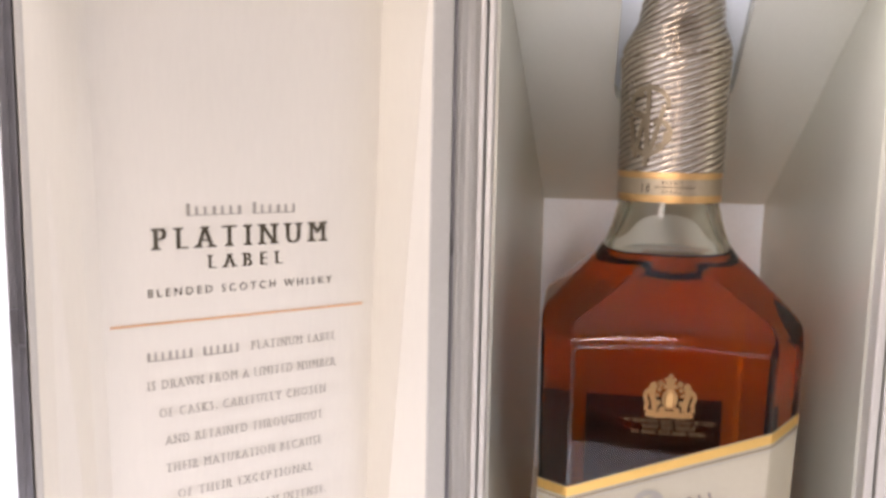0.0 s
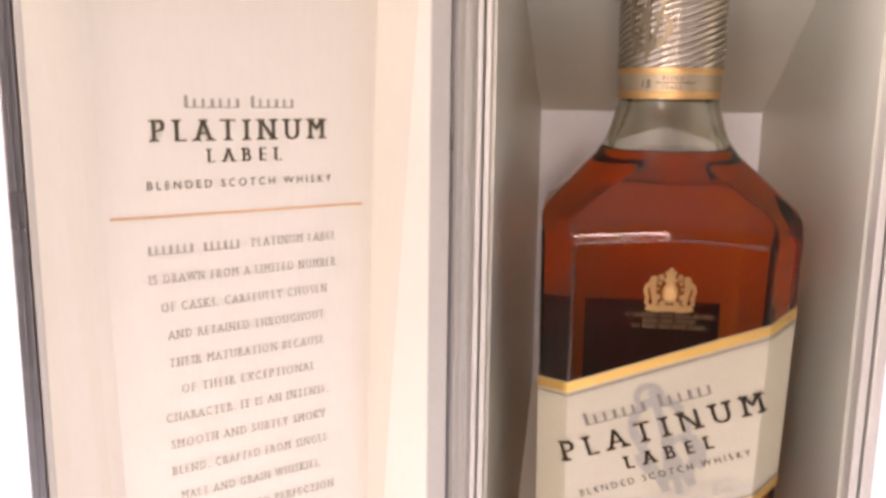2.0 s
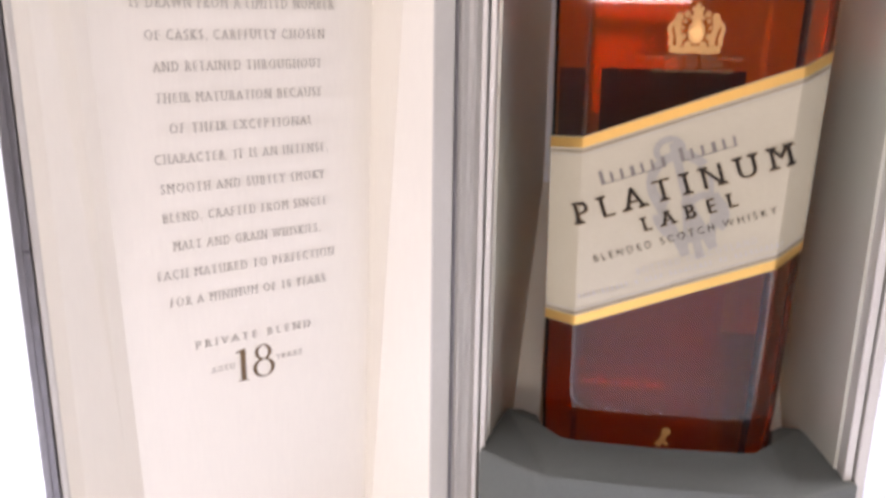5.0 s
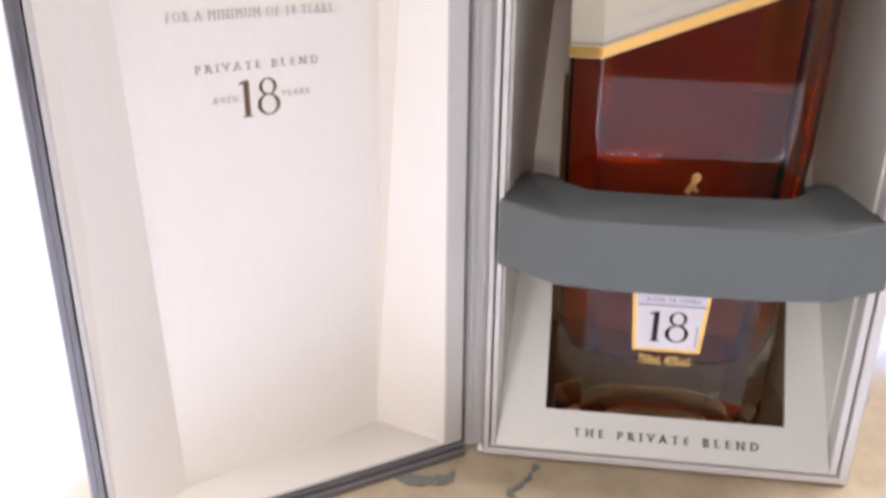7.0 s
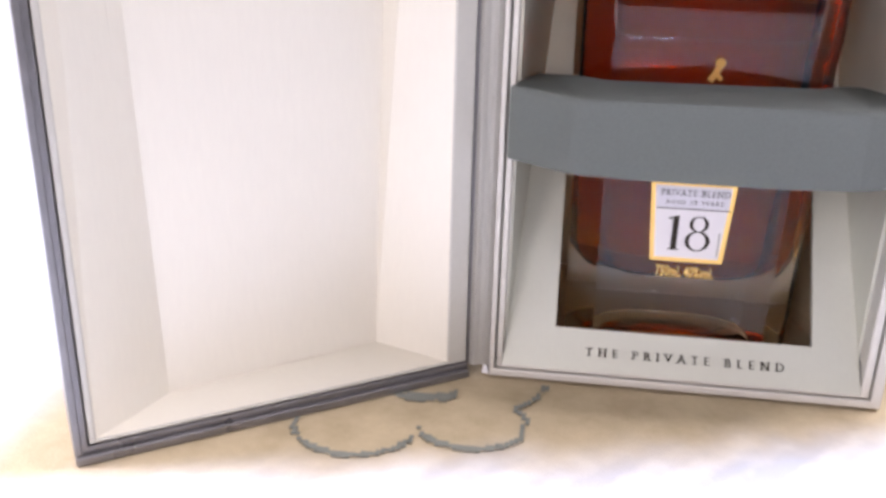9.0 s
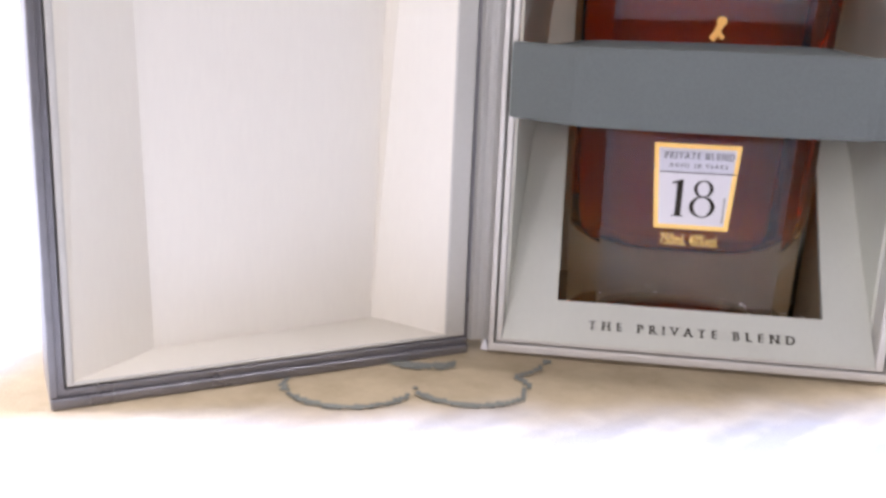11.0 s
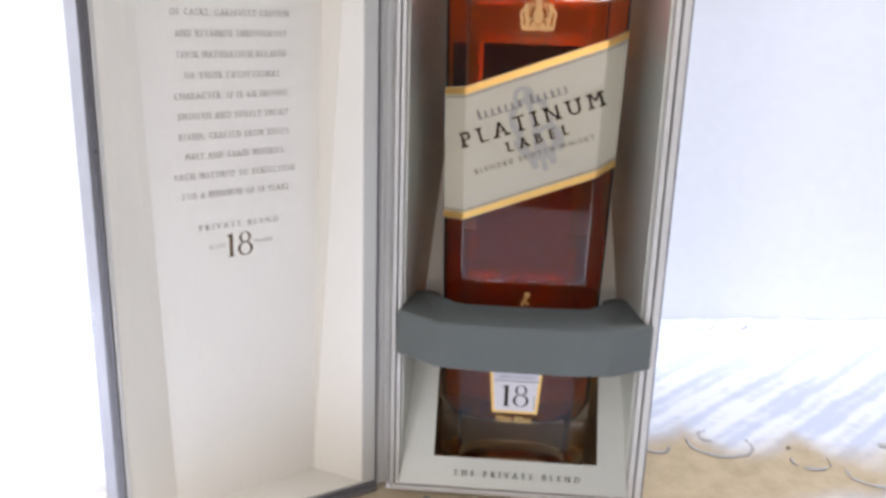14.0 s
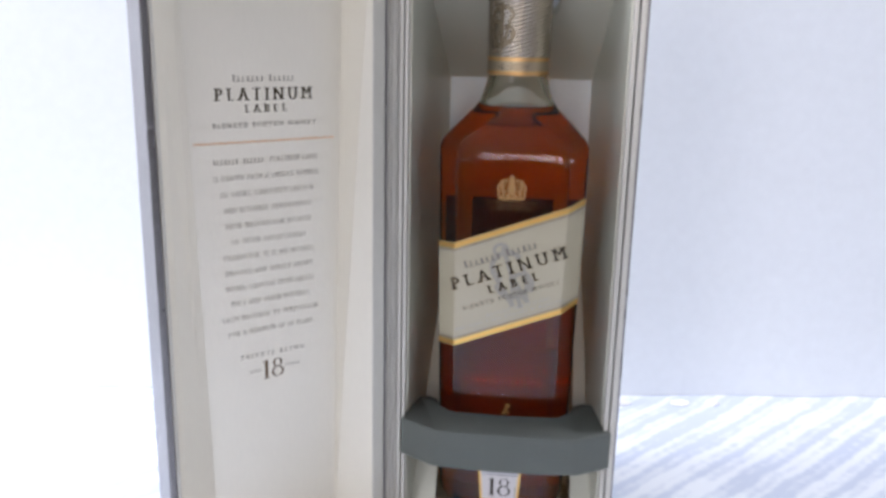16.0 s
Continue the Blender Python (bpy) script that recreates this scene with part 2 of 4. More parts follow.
def hexa(bm, p, bevel=0.0, segments=2):
    """A six-sided block from its eight corners: four below or in front, four above or behind, both rounds the same way."""
    v = [bm.verts.new(q) for q in p]
    fs = [bm.faces.new([v[i] for i in f]) for f in ((3, 2, 1, 0), (4, 5, 6, 7), (0, 1, 5, 4), (1, 2, 6, 5), (2, 3, 7, 6), (3, 0, 4, 7))]
    if bevel:
        es = {e for f in fs for e in f.edges}
        bmesh.ops.bevel(bm, geom=list(es), offset=bevel, segments=segments, profile=0.6, affect="EDGES")
    return v


def block(bm, x0, x1, y0, y1, z0, z1, bevel=0.0, fn=None, segments=2):
    p = [(x0, y0, z0), (x1, y0, z0), (x1, y1, z0), (x0, y1, z0), (x0, y0, z1), (x1, y0, z1), (x1, y1, z1), (x0, y1, z1)]
    return hexa(bm, [fn(*q) for q in p] if fn else p, bevel, segments)


def ring(bm, outer, inner, d0, d1, fn, bevel=0.0):
    """A rectangular frame (s0, s1, z0, z1) from depth d0 to d1, closed all round."""
    def corners(r, d):
        s0, s1, z0, z1 = r
        return [bm.verts.new(fn(s, d, z)) for s, z in ((s0, z0), (s1, z0), (s1, z1), (s0, z1))]
    a, b, c, e = corners(outer, d0), corners(inner, d0), corners(inner, d1), corners(outer, d1)
    fs = []
    for k in range(4):
        n = (k + 1) % 4
        for p, q in ((a, b), (b, c), (c, e), (e, a)):
            fs.append(bm.faces.new((p[k], p[n], q[n], q[k])))
    if bevel:
        es = [x for x in {x for f in fs for x in f.edges} if (x.verts[0] in a + b) and (x.verts[1] in a + b)
              and not ((x.verts[0] in a) ^ (x.verts[1] in a))]
        bmesh.ops.bevel(bm, geom=es, offset=bevel, segments=3, profile=0.5, affect="EDGES")


def prism(bm, outline, fn, h0, h1, bevel=0.0):
    """An outline of (a, b) carried from h0 to h1; fn(a, b, h) gives the place."""
    lo = [bm.verts.new(fn(a, b, h0)) for a, b in outline]
    hi = [bm.verts.new(fn(a, b, h1)) for a, b in outline]
    n = len(outline)
    fs = [bm.faces.new(lo[::-1]), bm.faces.new(hi)]
    fs += [bm.faces.new((lo[k], lo[(k + 1) % n], hi[(k + 1) % n], hi[k])) for k in range(n)]
    if bevel:
        es = list(fs[0].edges) + list(fs[1].edges)
        bmesh.ops.bevel(bm, geom=es, offset=bevel, segments=2, profile=0.6, affect="EDGES")


def ribbon(bm, line, half, fn):
    """A flat band of half width round a line of (u, v)."""
    pts = [Vector(p) for p in line]
    rows = []
    for k, p in enumerate(pts):
        d = (pts[min(k + 1, len(pts) - 1)] - pts[max(k - 1, 0)]).normalized()
        n = Vector((-d.y, d.x)) * half
        rows.append((bm.verts.new(fn(*(p + n))), bm.verts.new(fn(*(p - n)))))
    for a, b in zip(rows, rows[1:]):
        bm.faces.new((a[0], a[1], b[1], b[0]))


def disc(bm, u, v, r, fn, n=20, stretch=1.0):
    vs = [bm.verts.new(fn(u + r * math.cos(2 * math.pi * k / n), v + stretch * r * math.sin(2 * math.pi * k / n))) for k in range(n)]
    bm.faces.new(vs)


def glyphs(body, serif=True, spacing=1.0, weight=0.0):
    """Outlines of a word in the built-in font as (points, faces), 1 high from the baseline to the top of a capital, from x = 0; with serifs."""
    cu = bpy.data.curves.new("word", "FONT")
    cu.body, cu.size, cu.space_character, cu.offset, cu.resolution_u = body, 1.0, spacing, weight, 3
    ob = bpy.data.objects.new("word", cu)
    scene.collection.objects.link(ob)
    me = ob.evaluated_get(bpy.context.evaluated_depsgraph_get()).to_mesh()
    pts = [(v.co.x, v.co.y) for v in me.vertices]
    faces = [tuple(f.vertices) for f in me.polygons]
    count = {}
    for f in faces:
        for a, b in zip(f, f[1:] + f[:1]):
            count[tuple(sorted((a, b)))] = count.get(tuple(sorted((a, b))), 0) + 1
    bpy.data.objects.remove(ob)
    bpy.data.curves.remove(cu)
    top = CAP_HEIGHT
    if serif:
        for (a, b), n in count.items():
            if n != 1:
                continue
            (xa, ya), (xb, yb) = pts[a], pts[b]
            for level, way in ((0.0, 1), (top, -1)):
                if abs(ya - level) < 0.03 and abs(yb - level) < 0.03 and 0.04 < abs(xa - xb) < 0.28:
                    for x, out in ((min(xa, xb), -1), (max(xa, xb), 1)):
                        k = len(pts)
                        pts += [(x, ya), (x + out * 0.115, ya), (x + out * 0.115, ya + way * 0.030), (x, ya + way * 0.085)]
                        faces.append((k, k + 1, k + 2, k + 3))
    x0 = min(p[0] for p in pts)
    return [((x - x0) / top, y / top) for x, y in pts], faces


CAP_HEIGHT = 0.684


def write(bm, body, width, height, fn, centre=True, serif=True, spacing=1.25, weight=0.0, u0=0.0, v0=0.0):
    """Writes a line that is width wide and height high; fn(u, v) gives the place."""
    pts, faces = glyphs(body, serif, spacing, weight)
    far = max(p[0] for p in pts)
    vs = [bm.verts.new(fn(u0 + (x / far - (0.5 if centre else 0)) * width, v0 + y * height)) for x, y in pts]
    for f in faces:
        if len(set(f)) > 2:
            bm.faces.new([vs[i] for i in f])


def bars(mat, parent, lengths, width, height, fn, u0=0.0, v0=0.0, gap=0.35):
    """Plain bars in place of writing: one bar a word."""
    total = sum(lengths) + gap * (len(lengths) - 1)
    at = -0.5
    for n in lengths:
        a, b = u0 + at * width, u0 + (at + n / total) * width
        bm = bmesh.new()
        bm.faces.new([bm.verts.new(fn(*q)) for q in ((a, v0), (b, v0), (b, v0 + height), (a, v0 + height))])
        part("printed_bar", bm, mat, parent)
        at += (n + gap) / total


def upright_bars(mat, parent, lengths, width, height, fn, tall=1.0, gap=1.0):
    """Plain upright bars in place of writing, one a letter, on a thin foot; the first of each word may stand taller."""
    pitch = width / (sum(lengths) + gap * (len(lengths) - 1))
    at = -width / 2
    for n in lengths:
        bm = bmesh.new()
        low, last = 0.10 * height, None
        for k in range(n):
            a, wide = at + (k + 0.18) * pitch, pitch * (0.27 if k % 3 else 0.38)
            high = height * (tall if k == 0 else 1.0)
            q = [bm.verts.new(fn(*p)) for p in ((a, 0.0), (a + wide, 0.0), (a, low), (a + wide, low), (a, high), (a + wide, high))]
            bm.faces.new((q[0], q[1], q[3], q[2]))
            bm.faces.new((q[2], q[3], q[5], q[4]))
            if last:
                bm.faces.new((last[1], q[0], q[2], last[3]))
            last = q
        part("printed_bar", bm, mat, parent)
        at += (n + gap) * pitch


# ---- the room ----
TABLE_Z = -0.108


def room_dm(x, y, z):
    return room(x * U, y * U, z * U) / U


def room_panel(name, mat, x0, x1, y0, y1, z0, z1, label, holes=(), across="x"):
    """A wall, floor or ceiling in the room's axes; each hole (a0, a1, z0, z1) goes through it."""
    bm = bmesh.new()
    if holes:
        lo, hi = (x0, x1) if across == "x" else (y0, y1)
        pieces = []
        for a0, a1, h0, h1 in holes:
            pieces += [(lo, a0, z0, z1), (a0, a1, z0, h0), (a0, a1, h1, z1)]
            lo = a1
        for p, q, za, zb in pieces + [(lo, hi, z0, z1)]:
            if across == "x":
                block(bm, p, q, y0, y1, za, zb, fn=room_dm)
            else:
                block(bm, x0, x1, p, q, za, zb, fn=room_dm)
    else:
        block(bm, x0, x1, y0, y1, z0, z1, fn=room_dm)
    ob = part(name, bm, mat)
    return tagged(ob, label, kind="structure")


BACK_Y = 2.33
room_panel("wall_north", WALL, -17, 19, BACK_Y, BACK_Y + 1.2, -7.6, 18, "white painted wall behind the table")
room_panel("wall_west", WALL, -17.2, -16, -24.5, BACK_Y - 0.01, -7.6, 18, "white painted wall with one window", ((-3.9, 1.9, 1.8, 14.2),), "y")
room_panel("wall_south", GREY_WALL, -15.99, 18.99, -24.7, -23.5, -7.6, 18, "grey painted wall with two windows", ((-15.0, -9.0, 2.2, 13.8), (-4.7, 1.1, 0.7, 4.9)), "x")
room_panel("wall_east", STONE_WALL, 19, 20.2, -24.5, BACK_Y - 0.01, -7.6, 18, "plain stone-grey painted wall")
room_panel("floor", FLOOR, -17.2, 20.2, -24.7, BACK_Y, -8.4, -7.61, "plain grey floor")
bm = bmesh.new()
# ceiling opening added out of view for the overhead fill lamp
SKY = (1.7, 9.9, -1.4, 2.3)
for cx0, cx1, cy0, cy1 in ((-17.2, SKY[0], -24.7, BACK_Y + 1.2), (SKY[1], 20.2, -24.7, BACK_Y + 1.2), (SKY[0], SKY[1], -24.7, SKY[2]), (SKY[0], SKY[1], SKY[3], BACK_Y + 1.2)):
    block(bm, cx0, cx1, cy0, cy1, 18.01, 19, fn=room_dm)
tagged(part("ceiling", bm, CEILING), "plain white ceiling with an added opening for a fill lamp", kind="structure")


def window_frame(name, hole, wall_at, along, label):
    a0, a1, z0, z1 = hole

    def at(s, d, z):
        return room_dm(s, wall_at + d, z) if along == "x" else room_dm(wall_at + d, s, z)
    bm = bmesh.new()
    ring(bm, (a0, a1, z0, z1), (a0 + 0.5, a1 - 0.5, z0 + 0.5, z1 - 0.5), 0.0, 0.5, at)
    mid = (a0 + a1) / 2
    block(bm, mid - 0.2, mid + 0.2, 0.05, 0.45, z0 + 0.5, z1 - 0.5, fn=at)
    tagged(part(name, bm, LIP), label, kind="structure")


window_frame("window_1", (-3.9, 1.9, 1.8, 14.2), -17.1, "y", "white window frame with one mullion")
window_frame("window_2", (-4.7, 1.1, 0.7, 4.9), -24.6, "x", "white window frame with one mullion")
bm = bmesh.new()
ring(bm, SKY, (SKY[0] + 0.5, SKY[1] - 0.5, SKY[2] + 0.5, SKY[3] - 0.5), 18.2, 18.8, lambda a, d, b: room_dm(a, b, d))
tagged(part("fill_lamp_frame", bm, LIP), "white frame of the added ceiling opening", kind="structure")
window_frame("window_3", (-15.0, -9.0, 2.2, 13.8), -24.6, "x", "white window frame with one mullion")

# ---- the table and its cloth ----
TX0, TX1, TY0, TY1 = -4.5, 9.0, -4.6, 2.325
table = thing("table", room_dm(1.2, -1.5, -7.6), "brown wooden table under a patterned cloth", "table")
bm = bmesh.new()
block(bm, TX0 + 0.1, TX1 - 0.1, TY0 + 0.1, TY1 - 0.06, TABLE_Z - 0.33, TABLE_Z - 0.04, 0.03, room_dm)
part("tabletop", bm, WOOD, table)
for lx in (TX0 + 0.6, TX1 - 0.6):
    for ly in (TY0 + 0.6, TY1 - 0.6):
        bm = bmesh.new()
        block(bm, lx - 0.25, lx + 0.25, ly - 0.25, ly + 0.25, -7.6, TABLE_Z - 0.33, 0.03, room_dm)
        part("leg", bm, WOOD, table)

cloth = thing("tablecloth", room_dm(1.2, -1.5, TABLE_Z), "sand and pale blue cloth with grey scalloped embroidery", "tablecloth")


def cloth_height(x, y):
    near_box = min(1.0, max(0.0, math.hypot(max(0, abs(x - 0.0) - 1.4), max(0, abs(y - 0.1) - 1.0)) / 0.6))
    w = 0.020 * noise.noise((x * 0.9, y * 0.9, 3.1)) + 0.008 * noise.noise((x * 3.1, y * 3.1, 7.7))
    ruck = math.exp(-((y - TY1 + 0.03) / 0.10) ** 2) * (0.016 + 0.012 * noise.noise((x * 2.3, 1.7, 9.2)))
    return TABLE_Z + near_box * (w - 0.004) + max(0, ruck)


bm = bmesh.new()
NX, NY = 150, 130
grid = {}
for i in range(NX + 1):
    for j in range(NY + 1):
        x = TX0 + (TX1 - TX0) * i / NX
        y = TY1 - (TY1 - TY0) * (j / NY) ** 1.5
        grid[i, j] = bm.verts.new(room_dm(x, y, cloth_height(x, y)))
for i in range(NX):
    for j in range(NY):
        bm.faces.new((grid[i, j], grid[i, j + 1], grid[i + 1, j + 1], grid[i + 1, j]))
hem = {}
for i in range(NX + 1):
    for k, drop in enumerate((0.5, 1.3, 2.4)):
        x = TX0 + (TX1 - TX0) * i / NX
        hem[i, k] = bm.verts.new(room_dm(x, TY0 - 0.03 - 0.10 * (k + 1) * (0.5 + 0.5 * math.sin(x * 4.2)), TABLE_Z - drop))
for i in range(NX):
    bm.faces.new((grid[i, NY], hem[i, 0], hem[i + 1, 0], grid[i + 1, NY]))
    for k in range(2):
        bm.faces.new((hem[i, k], hem[i, k + 1], hem[i + 1, k + 1], hem[i + 1, k]))
part("cloth", bm, CLOTH, cloth, smooth=True)


def arc(cx, cy, rx, ry, a0, a1, n=28):
    return [(cx + rx * math.cos(radians(a0 + (a1 - a0) * k / n)), cy + ry * math.sin(radians(a0 + (a1 - a0) * k / n))) for k in range(n + 1)]


def on_cloth(u, v):
    c, s = math.cos(-ROOM), math.sin(-ROOM)
    return Vector((u, v, cloth_height(u * c - v * s, u * s + v * c) + 0.007))


CELL = 0.0125
worked = set()


def stitched(lines, half=0.0125, mat=None):
    """A figure in small square stitches, one to three wide, with a stepped edge: widest where the line runs across the cloth."""
    cells = set()
    for line in lines:
        pts = [Vector(p) for p in line]
        for p, q in zip(pts, pts[1:]):
            for k in range(9):
                m = p.lerp(q, k / 8)
                flat = abs((q - p).normalized().x)
                w = half * (0.55 + 0.45 * flat ** 2) * (1.0 + 0.5 * noise.noise((m.x * 14, m.y * 14, 2.2)))
                reach = int(w / CELL) + 1
                ci, cj = round(m.x / CELL), round(m.y / CELL)
                for i in range(ci - reach, ci + reach + 1):
                    for j in range(cj - reach, cj + reach + 1):
                        if math.hypot(i * CELL - m.x, j * CELL - m.y) <= w:
                            cells.add((i, j))
    bm = bmesh.new()
    for i, j in sorted(cells - worked):
        if noise.noise((i * 0.43, j * 0.43, 8.4)) > 0.50:
            continue
        g = 0.46 * CELL
        x, y = i * CELL, j * CELL
        rise = on_cloth(x, y).z + 0.001 * noise.noise((i * 0.7, j * 0.7, 5.0))
        top = [bm.verts.new((x + a * g * 1.04, y + b * g * 1.04, rise)) for a, b in ((-1, -1), (1, -1), (1, 1), (-1, 1))]
        low = [bm.verts.new((x + a * g * 1.08, y + b * g * 1.08, rise - 0.003)) for a, b in ((-1, -1), (1, -1), (1, 1), (-1, 1))]
        bm.faces.new(top)
        for k in range(4):
            bm.faces.new((low[k], low[(k + 1) % 4], top[(k + 1) % 4], top[k]))
    worked.update(cells)
    part("embroidery", bm, mat or THREAD, cloth, "grey cross-stitched scallops" if mat is None else "pale grey cross-stitched curls")


stitched([arc(-0.655, -0.44, 0.175, 0.150, 180, 368)])
stitched([arc(-0.335, -0.40, 0.150, 0.105, 195, 360)])
stitched([[(-0.19, -0.40), (-0.175, -0.33), (-0.215, -0.275), (-0.16, -0.21), (-0.13, -0.13)]])
stitched([arc(-0.50, -0.20, 0.10, 0.055, 190, 350)], 0.024)
for cx, cy, r in ((1.03, 0.50, 0.07), (1.38, 0.58, 0.17), (1.82, 0.46, 0.10), (2.10, 0.36, 0.13)):
    stitched([arc(cx, cy, r, r * 0.8, 165, 385)], 0.009, PALE_THREAD)
stitched([arc(1.335, 0.655, 0.05, 0.05, 100, 270)], 0.010, PALE_THREAD)
stitched([[(2.26, 0.66), (2.34, 0.68)]], 0.018, PALE_THREAD)

# white worked knots along the hem by the wall
for hx, hw in ((0.98, 0.10), (1.16, 0.05), (1.42, 0.12), (1.95, 0.09), (2.22, 0.06), (-1.75, 0.10), (-2.1, 0.07)):
    bm = bmesh.new()
    bmesh.ops.create_icosphere(bm, subdivisions=2, radius=1.0)
    for v in bm.verts:
        lump = 1 + 0.35 * noise.noise((v.co.x * 2.1 + hx * 9, v.co.y * 2.1, v.co.z))
        x, y = hx + v.co.x * hw * lump, 2.18 + v.co.y * 0.045 * lump
        v.co = room_dm(x, y, cloth_height(x, y) + 0.006 + v.co.z * 0.016)
    part("hem_knot", bm, FLECK, cloth, "raised white stitched knot", smooth=True)

# a crumb on the cloth
bm = bmesh.new()
bmesh.ops.create_icosphere(bm, subdivisions=2, radius=0.008)
for v in bm.verts:
    v.co = Vector((v.co.x * 1.5, v.co.y, v.co.z * 0.7)) * (1 + 0.25 * noise.noise(v.co * 120)) + on_cloth(1.744, 0.585)
tagged(part("crumb", bm, CRUMB), "tiny brown crumb lying on the cloth", "crumb")

# ---- the gift box ----
DA = radians(41.2)
DO, DD, DN = Vector((-0.747, -0.103)), Vector((math.cos(DA), math.sin(DA))), Vector((-math.sin(DA), math.cos(DA)))


def door_at(s, d, z):
    """The door's own axes: s from the free edge to the hinge, d to its back, z up."""
    p = DO + s * DD + d * DN
    return Vector((p.x, p.y, z))


RA, RU = Vector((-1.298, -0.742)), Vector((0.8112, 0.5848))
RN = Vector((-RU.y, RU.x))


def rim_at(s, d, z):
    """The door's rim: its plane stands a little askew to the printed panel."""
    p = RA + s * RU + d * RN
    return Vector((p.x, p.y, z))


def plain(s, d, z):
    return Vector((s, d, z))


BOX_TOP = 3.45
box = thing("gift_box", (0.27, 0.45, TABLE_Z), "tall open pearl-grey presentation box standing on a cloth", "gift box")

# outer shell: four sides and a back
bm = bmesh.new()
ring(bm, (-0.325, 0.872, TABLE_Z + 0.002, BOX_TOP), (-0.312, 0.859, TABLE_Z + 0.008, BOX_TOP - 0.014), -0.055, 1.02, plain, 0.004)
block(bm, -0.325, 0.872, 1.021, 1.04, TABLE_Z + 0.002, BOX_TOP, 0.004)
part("shell", bm, COVER, box, "metallic grey outer paper")
bm = bmesh.new()
ring(bm, (-0.311, 0.858, TABLE_Z + 0.010, BOX_TOP - 0.016), (-0.294, 0.828, -0.072, BOX_TOP - 0.040), -0.090, 1.0, plain, 0.006)
part("outer_lip", bm, LIP, box, "cream rounded paper lip")

# liner: lip and tapering walls
LX0, LX1, LZ0, LZ1 = -0.270, 0.797, -0.057, 3.400
bm = bmesh.new()
ring(bm, (-0.288, 0.821, -0.067, LZ1 + 0.012), (LX0, LX1, LZ0, LZ1), -0.086, -0.02, plain, 0.005)
part("liner_lip", bm, LIP, box, "cream inner lip")
BX0, BX1, BY = -0.148, 0.684, 0.865
bm = bmesh.new()
hexa(bm, [(LX0 - 0.016, -0.019, LZ0), (LX0 + 0.008, -0.019, LZ0), (BX0, BY, LZ0), (BX0 - 0.02, BY, LZ0),
          (LX0 - 0.016, -0.019, LZ1), (LX0 + 0.008, -0.019, LZ1), (BX0, BY, LZ1), (BX0 - 0.02, BY, LZ1)])
part("liner_wall", bm, LINING, box)
bm = bmesh.new()
hexa(bm, [(LX1 - 0.008, -0.019, LZ0), (LX1 + 0.016, -0.019, LZ0), (BX1 + 0.02, BY, LZ0), (BX1, BY, LZ0),
          (LX1 - 0.008, -0.019, LZ1), (LX1 + 0.016, -0.019, LZ1), (BX1 + 0.02, BY, LZ1), (BX1, BY, LZ1)])
part("liner_wall", bm, LINING, box)
bm = bmesh.new()
block(bm, BX0 - 0.02, BX1 + 0.02, BY + 0.001, BY + 0.02, LZ0, LZ1)
part("liner_back", bm, BOARD_EDGE, box, "pale blue-white board behind the bottle")
bm = bmesh.new()
block(bm, LX0, LX1, -0.019, BY, LZ0 - 0.014, LZ0 - 0.001)
part("liner_floor", bm, RAW_BOARD, box, "unlined brown board under the bottle")


def wall_x(y):
    """Where the left and right liner walls stand at a depth."""
    k = (y + 0.019) / (BY + 0.019)
    return LX0 + 0.008 + (BX0 - LX0 - 0.008) * k, LX1 - 0.008 + (BX1 - LX1 + 0.008) * k


# lower sloping panel with its window
def low_y(z):
    return -0.055 + 0.62 * z


LOW = Vector((0, -1, 0.62)).normalized()
WX0, WX1, WZ0, WZ1 = -0.112, 0.657, 0.057, 1.06


def low_at(x, z, h):
    return Vector((x, low_y(z), z)) - LOW * h


def low_side(z, k):
    y = low_y(z)
    return wall_x(y)[k] if y > -0.019 else (LX0, LX1)[k]


# unlined board round the bottle's foot, behind the sloping panel
bm = bmesh.new()
block(bm, BX0, BX1, BY - 0.008, BY - 0.001, LZ0, 1.32)
part("inner_board", bm, RAW_BOARD, box, "unlined brown board behind the bottle")
for k, out in ((0, 1), (1, -1)):
    bm = bmesh.new()
    foot, head = (0.02, wall_x(0.02)[k]), (BY - 0.01, wall_x(BY - 0.01)[k])
    hexa(bm, [(foot[1] + out * 0.002, foot[0], LZ0), (foot[1] + out * 0.008, foot[0], LZ0), (head[1] + out * 0.008, head[0], LZ0), (head[1] + out * 0.002, head[0], LZ0),
              (foot[1] + out * 0.002, 0.10, 0.02), (foot[1] + out * 0.008, 0.10, 0.02), (head[1] + out * 0.008, head[0], 1.30), (head[1] + out * 0.002, head[0], 1.30)])
    part("inner_board", bm, RAW_BOARD, box)

Z_LO, Z_HI = -0.055, 1.475
bm = bmesh.new()
quads = [[(low_side(Z_LO, 0), Z_LO), (low_side(Z_LO, 1), Z_LO), (low_side(Z_HI, 1), Z_HI), (low_side(Z_HI, 0), Z_HI)],
         [(WX0, WZ0), (WX1, WZ0), (WX1, WZ1), (WX0, WZ1)]]
rims = [[bm.verts.new(low_at(x, z, h)) for x, z in q] for q, h in ((quads[0], 0.0), (quads[1], 0.0), (quads[1], 0.02), (quads[0], 0.02))]
for a, b in ((0, 1), (1, 2), (2, 3), (3, 0)):
    for k in range(4):
        n = (k + 1) % 4
        bm.faces.new((rims[a][k], rims[a][n], rims[b][n], rims[b][k]))
lower_panel = part("lower_panel", bm, LINING, box, "sloping lining panel with a square window")
bm = bmesh.new()
